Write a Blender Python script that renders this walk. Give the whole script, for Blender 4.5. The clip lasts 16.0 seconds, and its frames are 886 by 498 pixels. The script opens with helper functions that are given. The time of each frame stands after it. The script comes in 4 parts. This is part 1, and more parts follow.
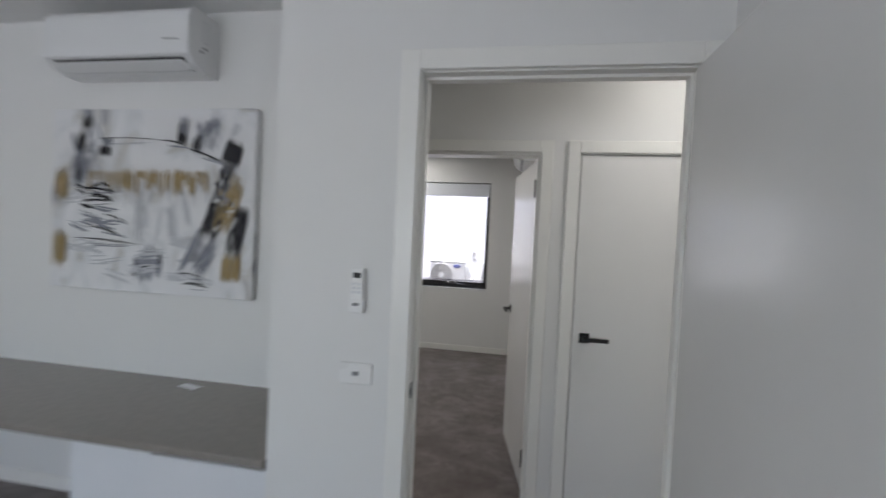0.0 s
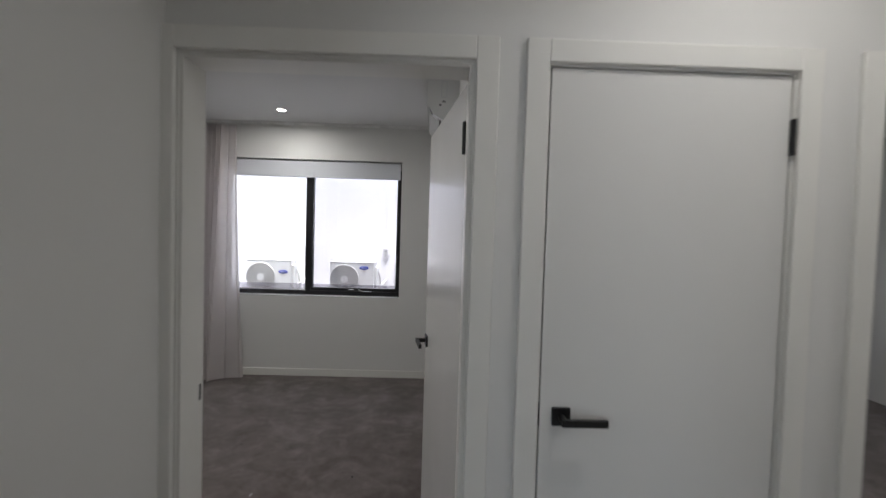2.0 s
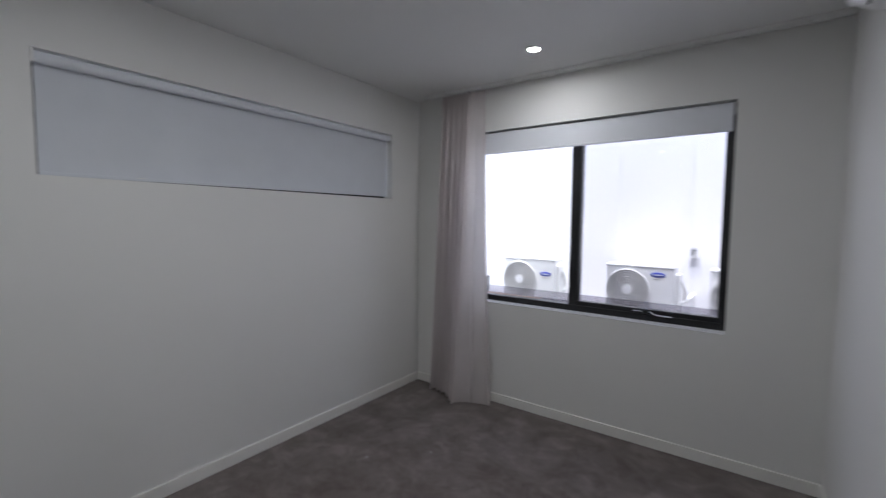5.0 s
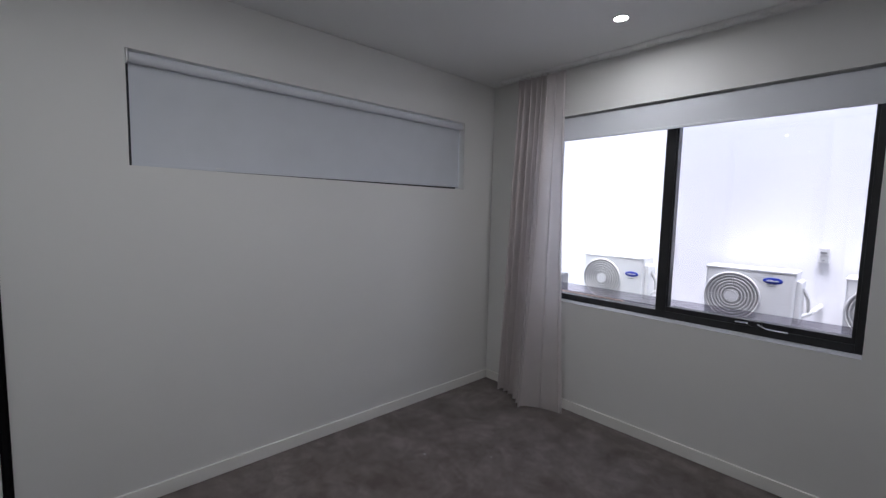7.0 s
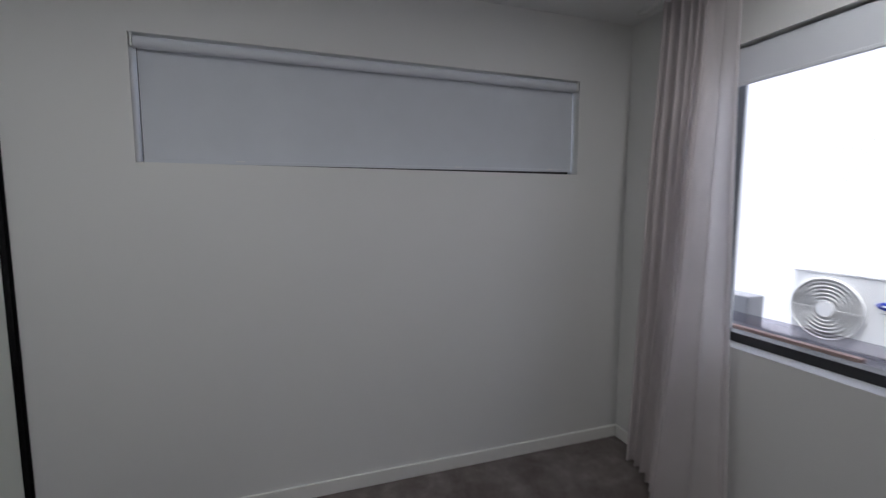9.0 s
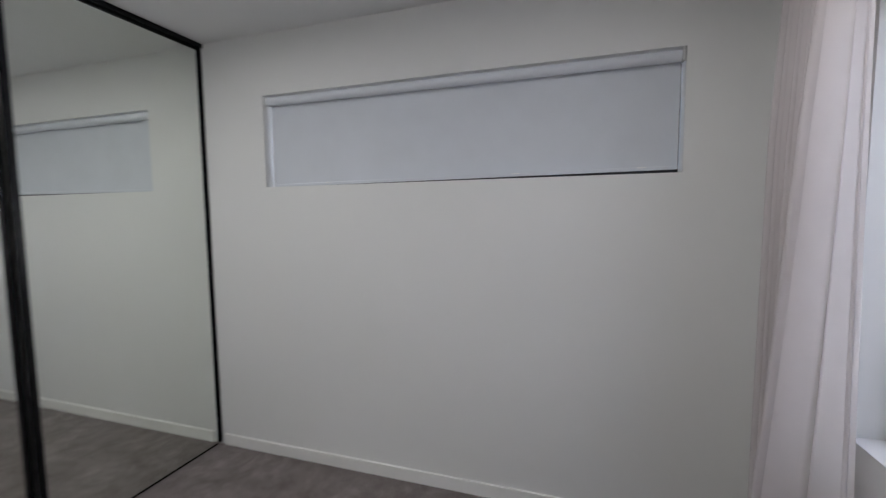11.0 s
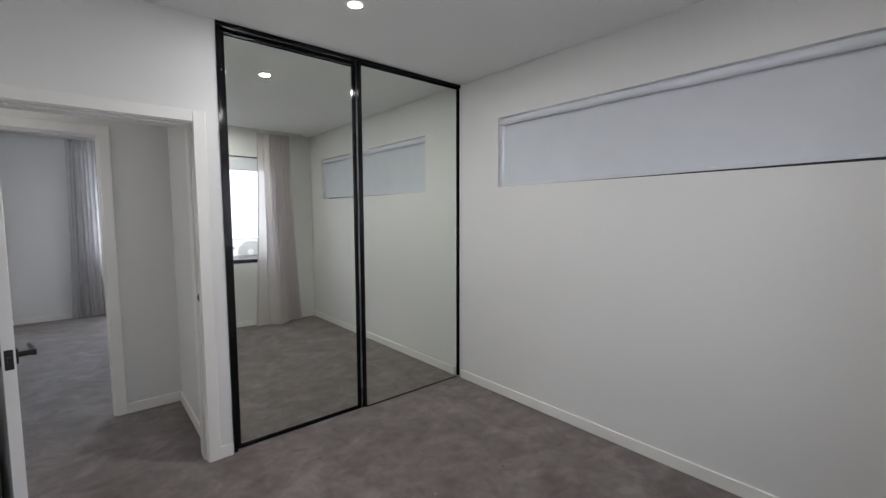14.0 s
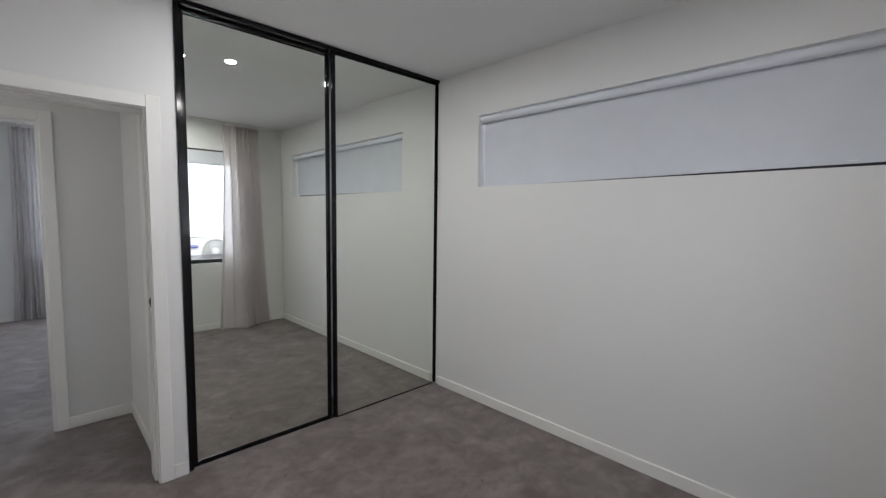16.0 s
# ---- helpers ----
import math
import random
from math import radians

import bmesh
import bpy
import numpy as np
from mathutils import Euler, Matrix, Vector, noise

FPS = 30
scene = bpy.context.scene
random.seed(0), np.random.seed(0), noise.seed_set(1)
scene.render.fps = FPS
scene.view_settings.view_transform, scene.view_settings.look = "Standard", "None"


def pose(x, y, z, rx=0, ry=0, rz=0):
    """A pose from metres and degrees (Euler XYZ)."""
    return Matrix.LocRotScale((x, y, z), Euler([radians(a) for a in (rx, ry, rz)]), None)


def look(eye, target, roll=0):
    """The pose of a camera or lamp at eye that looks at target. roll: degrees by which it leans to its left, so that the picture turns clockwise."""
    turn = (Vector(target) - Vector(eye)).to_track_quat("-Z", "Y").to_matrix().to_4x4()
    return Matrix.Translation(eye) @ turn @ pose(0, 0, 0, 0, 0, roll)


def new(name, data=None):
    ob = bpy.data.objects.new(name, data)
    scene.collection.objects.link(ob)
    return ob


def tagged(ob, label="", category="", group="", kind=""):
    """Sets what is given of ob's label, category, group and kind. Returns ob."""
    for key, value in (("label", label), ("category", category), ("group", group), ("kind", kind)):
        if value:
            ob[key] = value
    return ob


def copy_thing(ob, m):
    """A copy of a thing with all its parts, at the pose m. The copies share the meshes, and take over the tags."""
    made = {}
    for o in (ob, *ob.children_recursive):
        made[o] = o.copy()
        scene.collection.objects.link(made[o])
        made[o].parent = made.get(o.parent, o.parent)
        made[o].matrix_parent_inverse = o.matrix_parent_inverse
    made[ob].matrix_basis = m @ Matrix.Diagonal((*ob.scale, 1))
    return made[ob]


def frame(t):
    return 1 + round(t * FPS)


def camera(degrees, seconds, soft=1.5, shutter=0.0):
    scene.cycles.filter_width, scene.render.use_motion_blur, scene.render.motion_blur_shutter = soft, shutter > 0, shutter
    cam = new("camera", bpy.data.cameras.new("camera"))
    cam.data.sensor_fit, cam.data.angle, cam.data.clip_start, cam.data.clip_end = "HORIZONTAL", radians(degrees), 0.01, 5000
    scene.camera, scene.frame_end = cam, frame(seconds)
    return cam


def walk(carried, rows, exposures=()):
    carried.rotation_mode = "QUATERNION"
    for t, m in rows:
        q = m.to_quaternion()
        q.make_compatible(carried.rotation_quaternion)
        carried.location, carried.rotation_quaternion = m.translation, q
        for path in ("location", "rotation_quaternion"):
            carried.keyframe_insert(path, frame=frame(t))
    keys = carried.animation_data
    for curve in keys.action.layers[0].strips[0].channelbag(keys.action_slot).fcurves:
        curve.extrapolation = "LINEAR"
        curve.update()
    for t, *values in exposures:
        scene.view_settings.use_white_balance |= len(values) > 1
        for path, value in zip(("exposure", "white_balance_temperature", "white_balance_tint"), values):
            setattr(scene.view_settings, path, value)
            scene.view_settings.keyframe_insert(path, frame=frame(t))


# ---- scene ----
cam = camera(92.9, 16.0, 1.35, 0.7)
PATH = [
    (0, (0.710, -0.243, 1.546), (0.376, 1.728, 1.490), 2.7),
    (0.5, (0.696, 0.056, 1.551), (0.610, 2.053, 1.496), 2.7),
    (1, (0.690, 0.384, 1.545), (0.709, 2.383, 1.483), 2.2),
    (1.5, (0.692, 0.662, 1.542), (0.731, 2.661, 1.477), 1.9),
    (2, (0.731, 0.976, 1.545), (0.769, 2.975, 1.480), 1.7),
    (2.5, (0.729, 1.241, 1.535), (0.733, 3.239, 1.449), 1.6),
    (3, (0.642, 1.569, 1.566), (0.541, 3.562, 1.436), 1.9),
    (3.5, (0.574, 1.822, 1.565), (0.293, 3.797, 1.431), 1.7),
    (4, (0.505, 2.058, 1.583), (-0.080, 3.965, 1.426), 1.1),
    (4.5, (0.486, 2.236, 1.563), (-0.417, 4.015, 1.414), 0.9),
    (5, (0.455, 2.337, 1.553), (-0.719, 3.951, 1.417), 0.6),
    (5.2, (0.419, 2.359, 1.544), (-0.830, 3.917, 1.416), 0.5),
    (7.3, (0.455, 2.576, 1.548), (-1.022, 3.913, 1.369), 1.2),
    (7.5, (0.419, 2.619, 1.532), (-1.058, 3.956, 1.355), 0.7),
    (8, (0.328, 2.907, 1.546), (-1.273, 4.090, 1.358), 0.5),
    (8.5, (0.217, 3.181, 1.525), (-1.557, 4.087, 1.341), -0.1),
    (8.7, (0.157, 3.299, 1.534), (-1.666, 4.100, 1.343), -0.0),
    (10.8, (0.019, 4.592, 1.552), (-1.903, 4.065, 1.390), -0.7),
    (11, (0.056, 4.667, 1.562), (-1.837, 4.044, 1.395), -0.6),
    (11.5, (0.112, 4.848, 1.563), (-1.649, 3.917, 1.388), -0.6),
    (12, (0.231, 4.926, 1.532), (-1.397, 3.790, 1.289), -0.5),
    (12.5, (0.368, 4.986, 1.529), (-1.159, 3.723, 1.257), -0.4),
    (13, (0.439, 5.075, 1.526), (-0.931, 3.638, 1.289), -0.6),
    (13.5, (0.476, 5.106, 1.513), (-0.813, 3.589, 1.317), -0.4),
    (14, (0.494, 5.160, 1.510), (-0.800, 3.644, 1.349), -0.2),
    (14.5, (0.492, 5.190, 1.513), (-0.861, 3.725, 1.360), -0.1),
    (15, (0.491, 5.189, 1.507), (-0.893, 3.753, 1.354), 0.4),
    (15.5, (0.474, 5.141, 1.518), (-0.923, 3.719, 1.361), 0.8),
    (16, (0.417, 5.035, 1.506), (-0.968, 3.601, 1.349), 0.7),
]
EXPOSURE = [(0.0, 1.62, 6400, 10), (0.8, 1.55, 6400, 10), (1.5, 1.29, 6400, 10), (2.5, 1.27, 6350, 10), (3.5, 1.21, 6150, 11), (5.0, 1.23, 6000, 11.5),
            (7.5, 1.06, 5980, 13), (8.5, 0.99, 6000, 12), (11.0, 1.72, 6150, 11), (12.5, 1.94, 6220, 10.5), (16.0, 1.92, 6220, 10.5)]
walk(cam, [(t, look(eye, target, roll)) for t, eye, target, roll in PATH], EXPOSURE)

# ---- world and daylight ----
world = bpy.data.worlds.new("overcast_sky")
scene.world = world
world.use_nodes = True
wn = world.node_tree.nodes
sky = wn.new("ShaderNodeTexSky")
sky.sky_type = "NISHITA"
sky.sun_disc = False
sky.sun_elevation, sky.sun_rotation = radians(76), radians(180)
sky.dust_density, sky.air_density = 2.0, 1.0
world.node_tree.links.new(sky.outputs[0], wn["Background"].inputs[0])
wn["Background"].inputs[1].default_value = 0.15

sun = new("sun", bpy.data.lights.new("sun", "SUN"))
sun.data.energy, sun.data.angle, sun.data.color = 5.0, radians(30), (1.0, 0.985, 0.98)
sun.matrix_world = look((0, 0, 10), (0, 10 / math.tan(radians(76)), 0))

# sky light entering through the first room's wide window
sky_in = new("window_daylight", bpy.data.lights.new("window_daylight", "AREA"))
sky_in.data.shape, sky_in.data.size, sky_in.data.size_y, sky_in.data.energy, sky_in.data.color = "RECTANGLE", 3.4, 1.05, 12.0, (0.93, 0.97, 1.0)
sky_in.matrix_world = look((-1.45, -3.24, 1.40), (-1.45, 0, 1.40))

DOWNLIGHT_POWER = 3.3
LAMP_COLOUR = (1.0, 0.97, 0.93)


# ---- materials ----
def material(name, colour, rough=0.5, metal=0.0, vary=0.06, scale=3.0, grain=120.0, bump=0.08, dist=0.002, spec=0.5, coat=0.0):
    """Painted or solid surface: large-scale tone drift, fine grain and relief."""
    m = bpy.data.materials.new(name)
    m.use_nodes = True
    nt = m.node_tree
    n, link = nt.nodes, nt.links.new
    b = n["Principled BSDF"]
    tc = n.new("ShaderNodeTexCoord")
    big = n.new("ShaderNodeTexNoise")
    big.inputs["Scale"].default_value = scale
    big.inputs["Detail"].default_value = 4
    link(tc.outputs["Object"], big.inputs["Vector"])
    ramp = n.new("ShaderNodeMix")
    ramp.data_type = "RGBA"
    lo = [c * (1 - vary) for c in colour]
    hi = [min(1, c * (1 + vary)) for c in colour]
    ramp.inputs["A"].default_value = (*lo, 1)
    ramp.inputs["B"].default_value = (*hi, 1)
    link(big.outputs["Fac"], ramp.inputs["Factor"])
    link(ramp.outputs["Result"], b.inputs["Base Color"])
    fine = n.new("ShaderNodeTexNoise")
    fine.inputs["Scale"].default_value = grain
    fine.inputs["Detail"].default_value = 3
    link(tc.outputs["Object"], fine.inputs["Vector"])
    bp = n.new("ShaderNodeBump")
    bp.inputs["Strength"].default_value = bump
    bp.inputs["Distance"].default_value = dist
    link(fine.outputs["Fac"], bp.inputs["Height"])
    link(bp.outputs["Normal"], b.inputs["Normal"])
    rr = n.new("ShaderNodeMapRange")
    rr.inputs["To Min"].default_value = max(0.02, rough - 0.06)
    rr.inputs["To Max"].default_value = min(1, rough + 0.06)
    link(big.outputs["Fac"], rr.inputs["Value"])
    link(rr.outputs["Result"], b.inputs["Roughness"])
    b.inputs["Metallic"].default_value = metal
    b.inputs["Specular IOR Level"].default_value = spec
    b.inputs["Coat Weight"].default_value = coat
    return m


def carpet_material():
    """Cut-pile carpet: brushed nap in soft patches, tuft relief and flecks."""
    m = bpy.data.materials.new("taupe_carpet")
    m.use_nodes = True
    nt = m.node_tree
    n, link = nt.nodes, nt.links.new
    b = n["Principled BSDF"]
    tc = n.new("ShaderNodeTexCoord")

    def noise_at(scale, detail, rough=0.5, stretch=(1, 1, 1), twist=0.0, warp=0.0):
        mp = n.new("ShaderNodeMapping")
        mp.inputs["Scale"].default_value = stretch
        mp.inputs["Rotation"].default_value = (0, 0, twist)
        link(tc.outputs["Object"], mp.inputs["Vector"])
        t = n.new("ShaderNodeTexNoise")
        t.inputs["Scale"].default_value = scale
        t.inputs["Detail"].default_value = detail
        t.inputs["Roughness"].default_value = rough
        t.inputs["Distortion"].default_value = warp
        link(mp.outputs["Vector"], t.inputs["Vector"])
        return t.outputs["Fac"]

    def mixed(a, c, f):
        x = n.new("ShaderNodeMix")
        x.data_type = "FLOAT"
        x.inputs["Factor"].default_value = f
        link(a, x.inputs["A"])
        link(c, x.inputs["B"])
        return x.outputs["Result"]

    nap = mixed(noise_at(3.2, 5, 0.62, warp=1.2), noise_at(7.0, 3, 0.5, (0.6, 1, 1), 0.6, 0.6), 0.3)
    nap = mixed(nap, noise_at(2.4, 1, 0.4, (1.8, 0.7, 1), 1.05, 0.4), 0.22)
    nap = mixed(nap, noise_at(14, 4, 0.6, warp=0.8), 0.25)
    nap = mixed(nap, noise_at(160, 2), 0.16)
    nap = mixed(nap, noise_at(620, 1), 0.14)
    ramp = n.new("ShaderNodeValToRGB")
    e = ramp.color_ramp.elements
    e[0].position, e[0].color = 0.42, (0.090, 0.069, 0.060, 1)
    e[1].position, e[1].color = 0.585, (0.222, 0.194, 0.184, 1)
    mid = e.new(0.5)
    mid.color = (0.142, 0.117, 0.108, 1)
    link(nap, ramp.inputs["Fac"])
    link(ramp.outputs["Color"], b.inputs["Base Color"])
    b.inputs["Roughness"].default_value = 0.95
    b.inputs["Specular IOR Level"].default_value = 0.1
    b.inputs["Sheen Weight"].default_value = 0.35
    b.inputs["Sheen Roughness"].default_value = 0.5
    bp = n.new("ShaderNodeBump")
    bp.inputs["Strength"].default_value = 0.55
    bp.inputs["Distance"].default_value = 0.006
    link(mixed(noise_at(330, 2), nap, 0.5), bp.inputs["Height"])
    link(bp.outputs["Normal"], b.inputs["Normal"])
    return m


def cloth_material(name, colour, through_light, open_weave, weave=900.0):
    """Woven cloth: diffuse, light passing through, and gaps between the threads."""
    m = bpy.data.materials.new(name)
    m.use_nodes = True
    nt = m.node_tree
    n, link = nt.nodes, nt.links.new
    out = n["Material Output"]
    n.remove(n["Principled BSDF"])
    tc = n.new("ShaderNodeTexCoord")
    w = n.new("ShaderNodeTexNoise")
    w.inputs["Scale"].default_value = weave
    link(tc.outputs["Object"], w.inputs["Vector"])
    slub = n.new("ShaderNodeTexNoise")
    slub.inputs["Scale"].default_value = 6
    slub.inputs["Detail"].default_value = 4
    link(tc.outputs["Object"], slub.inputs["Vector"])
    col = n.new("ShaderNodeMix")
    col.data_type = "RGBA"
    col.inputs["A"].default_value = (*[c * 0.94 for c in colour], 1)
    col.inputs["B"].default_value = (*[min(1, c * 1.05) for c in colour], 1)
    link(slub.outputs["Fac"], col.inputs["Factor"])
    bp = n.new("ShaderNodeBump")
    bp.inputs["Strength"].default_value = 0.08
    bp.inputs["Distance"].default_value = 0.0003
    link(w.outputs["Fac"], bp.inputs["Height"])
    d, t, o = n.new("ShaderNodeBsdfDiffuse"), n.new("ShaderNodeBsdfTranslucent"), n.new("ShaderNodeBsdfTransparent")
    for s in (d, t):
        link(col.outputs["Result"], s.inputs["Color"])
        link(bp.outputs["Normal"], s.inputs["Normal"])
    a, c = n.new("ShaderNodeMixShader"), n.new("ShaderNodeMixShader")
    a.inputs[0].default_value = through_light
    c.inputs[0].default_value = open_weave
    link(d.outputs[0], a.inputs[1])
    link(t.outputs[0], a.inputs[2])
    link(a.outputs[0], c.inputs[1])
    link(o.outputs[0], c.inputs[2])
    link(c.outputs[0], out.inputs["Surface"])
    return m


def clear_material(name, colour, gloss=0.06, rough=0.0):
    """Thin clear sheet: sees straight through with a faint mirror on its face."""
    m = bpy.data.materials.new(name)
    m.use_nodes = True
    nt = m.node_tree
    n, link = nt.nodes, nt.links.new
    out = n["Material Output"]
    n.remove(n["Principled BSDF"])
    t, g, x = n.new("ShaderNodeBsdfTransparent"), n.new("ShaderNodeBsdfGlossy"), n.new("ShaderNodeMixShader")
    t.inputs["Color"].default_value = (*colour, 1)
    g.inputs["Roughness"].default_value = rough
    lw = n.new("ShaderNodeLayerWeight")
    lw.inputs["Blend"].default_value = 0.5
    p = n.new("ShaderNodeMath")
    p.operation = "POWER"
    p.inputs[1].default_value = 5.0
    s = n.new("ShaderNodeMath")
    s.operation = "MULTIPLY_ADD"
    s.inputs[1].default_value, s.inputs[2].default_value = 0.6, gloss * 0.8
    s.use_clamp = True
    link(lw.outputs["Facing"], p.inputs[0])
    link(p.outputs[0], s.inputs[0])
    link(s.outputs[0], x.inputs[0])
    link(t.outputs[0], x.inputs[1])
    link(g.outputs[0], x.inputs[2])
    link(x.outputs[0], out.inputs["Surface"])
    return m


def glow_material(name, colour, power):
    m = bpy.data.materials.new(name)
    m.use_nodes = True
    b = m.node_tree.nodes["Principled BSDF"]
    b.inputs["Base Color"].default_value = (0.8, 0.8, 0.8, 1)
    b.inputs["Emission Color"].default_value = (*colour, 1)
    b.inputs["Emission Strength"].default_value = power
    return m


WALL = material("white_wall_paint", (0.76, 0.757, 0.742), 0.62, vary=0.025, scale=1.6, grain=260, bump=0.10, dist=0.001)
CEIL = material("flat_ceiling_paint", (0.78, 0.78, 0.775), 0.85, vary=0.02, scale=1.2, grain=300, bump=0.08, dist=0.001)
TRIM = material("satin_trim_paint", (0.83, 0.822, 0.79), 0.34, vary=0.03, scale=5, grain=90, bump=0.06, dist=0.001)
DOOR = material("satin_door_paint", (0.76, 0.755, 0.74), 0.195, vary=0.025, scale=2.5, grain=140, bump=0.07, dist=0.0006, spec=0.33)
GLOSS = material("gloss_sill_paint", (0.82, 0.82, 0.82), 0.16, vary=0.02, scale=5, grain=90, bump=0.03, dist=0.0005, spec=0.6)
CARPET = carpet_material()
BLACK = material("matt_black_metal", (0.008, 0.008, 0.009), 0.34, 0.0, vary=0.2, scale=20, grain=300, bump=0.05, dist=0.0005)
STILE = material("satin_black_aluminium", (0.007, 0.007, 0.008), 0.10, vary=0.2, scale=20, grain=300, bump=0.02, dist=0.0003, spec=0.22)
ALU = material("black_window_aluminium", (0.014, 0.014, 0.016), 0.34, 0.0, vary=0.2, scale=9, grain=400, bump=0.05, dist=0.0005)
CHROME = material("brushed_steel", (0.75, 0.75, 0.76), 0.25, 1.0, vary=0.05, scale=20, grain=400, bump=0.03, dist=0.0003)
PLASTIC = material("white_plastic", (0.80, 0.80, 0.79), 0.28, vary=0.02, scale=6, grain=300, bump=0.03, dist=0.0004)
PLASTIC_GREY = material("grey_plastic", (0.22, 0.22, 0.23), 0.4, vary=0.05, scale=10, grain=300, bump=0.03, dist=0.0004)
# colour of small dark parts, and of shade in the finger gap and air outlet
DARK = material("near_black_and_recess_shade", (0.03, 0.03, 0.032), 0.7, vary=0.2, scale=10)
STONE = material("taupe_stone_top", (0.27, 0.245, 0.22), 0.16, vary=0.10, scale=25, grain=500, bump=0.02, dist=0.0003)
LAMINATE = material("white_laminate", (0.74, 0.75, 0.77), 0.35, vary=0.02, scale=4, grain=200, bump=0.03, dist=0.0004)
COOL_CURTAIN = cloth_material("cool_grey_sheer", (0.79, 0.775, 0.785), 0.5, 0.22)
CURTAIN = cloth_material("pale_grey_sheer", (0.80, 0.755, 0.755), 0.45, 0.22)
BLIND = material("pale_blockout_blind", (0.735, 0.755, 0.80), 0.8, vary=0.015, scale=2, grain=500, bump=0.03, dist=0.0004, spec=0.2)
SHADE = cloth_material("pale_dim_out_blind", (0.665, 0.69, 0.735), 0.014, 0.0)
BLIND_GREY = material("blind_rail_enamel", (0.70, 0.71, 0.73), 0.2, vary=0.02, scale=8, grain=200, bump=0.02, dist=0.0003)
DIMGLASS = clear_material("grey_window_glass", (0.86, 0.86, 0.885), 0.05)
GLASS = clear_material("window_glass", (0.97, 0.975, 0.98), 0.05)
TINT = clear_material("grey_see_through", (0.74, 0.73, 0.76), 0.05)
RENDER = material("white_rendered_wall", (0.82, 0.81, 0.82), 0.9, vary=0.03, scale=1.2, grain=70, bump=0.1, dist=0.004)
CONCRETE = material("grey_concrete", (0.30, 0.30, 0.31), 0.9, vary=0.18, scale=3, grain=50, bump=0.4, dist=0.004)
DARK_CAP = material("weathered_dark_capping", (0.16, 0.155, 0.165), 0.6, vary=0.25, scale=5, grain=60, bump=0.3, dist=0.003)
TIMBER = material("red_brown_timber", (0.42, 0.29, 0.24), 0.75, vary=0.3, scale=14, grain=80, bump=0.4, dist=0.003)
UNIT = material("ivory_enamel", (0.84, 0.835, 0.82), 0.4, vary=0.03, scale=4, grain=200, bump=0.05, dist=0.0006)
UNIT_DARK = material("fan_recess_grey", (0.48, 0.475, 0.46), 0.6, vary=0.1, scale=10)
GUARD = material("fan_guard_grey", (0.68, 0.67, 0.65), 0.45, vary=0.06, scale=10)
AC_SHELL = material("glossy_white_shell", (0.78, 0.785, 0.785), 0.09, vary=0.02, scale=6, grain=300, bump=0.02, dist=0.0003)
PAPER = material("white_paper", (0.82, 0.82, 0.82), 0.8, vary=0.03, scale=20, grain=300)
ISOLATOR = material("weathered_grey_plastic", (0.68, 0.67, 0.66), 0.5, vary=0.06, scale=12)
BLUE = material("blue_badge", (0.025, 0.05, 0.42), 0.3, vary=0.05, scale=20)
GOLD = material("ochre_gold_paint", (0.33, 0.24, 0.105), 0.5, vary=0.35, scale=22, grain=120, bump=0.5, dist=0.002)
INK = material("black_paint", (0.022, 0.021, 0.026), 0.75, vary=0.4, scale=18, grain=120, bump=0.5, dist=0.002)
GREYPAINT = material("slate_grey_paint", (0.25, 0.26, 0.30), 0.6, vary=0.35, scale=16, grain=120, bump=0.5, dist=0.002)
PALEPAINT = material("pale_grey_paint", (0.52, 0.53, 0.55), 0.6, vary=0.2, scale=14, grain=120, bump=0.5, dist=0.002)
CANVAS = material("white_canvas_paint", (0.70, 0.70, 0.71), 0.7, vary=0.14, scale=9, grain=90, bump=0.5, dist=0.002)
cn, cl = CANVAS.node_tree.nodes, CANVAS.node_tree.links.new
smear = cn.new("ShaderNodeTexNoise")
smear.inputs["Scale"].default_value, smear.inputs["Detail"].default_value, smear.inputs["Distortion"].default_value = 4.5, 8, 1.4
smap = cn.new("ShaderNodeMapping")
smap.inputs["Scale"].default_value, smap.inputs["Rotation"].default_value = (1, 1, 0.6), (0, 0.4, 0)
cl(cn["Texture Coordinate"].outputs["Object"], smap.inputs["Vector"])
cl(smap.outputs["Vector"], smear.inputs["Vector"])
cr = cn.new("ShaderNodeValToRGB")
cr.color_ramp.elements[0].position, cr.color_ramp.elements[0].color = 0.27, (0.22, 0.22, 0.25, 1)
cr.color_ramp.elements[1].position, cr.color_ramp.elements[1].color = 0.52, (0.76, 0.76, 0.765, 1)
for where, tone in ((0.33, (0.42, 0.42, 0.45)), (0.38, (0.58, 0.57, 0.54)), (0.44, (0.68, 0.69, 0.70))):
    cr.color_ramp.elements.new(where).color = (*tone, 1)
cl(smear.outputs["Fac"], cr.inputs["Fac"])
cl(cr.outputs["Color"], cn["Principled BSDF"].inputs["Base Color"])
GLOW = glow_material("lamp_diffuser", (1.0, 0.95, 0.88), 60.0)

MIRROR = bpy.data.materials.new("silvered_mirror")
MIRROR.use_nodes = True
mb = MIRROR.node_tree.nodes["Principled BSDF"]
mb.inputs["Base Color"].default_value = (0.875, 0.905, 0.855, 1)
mb.inputs["Metallic"].default_value = 1.0
mb.inputs["Roughness"].default_value = 0.0


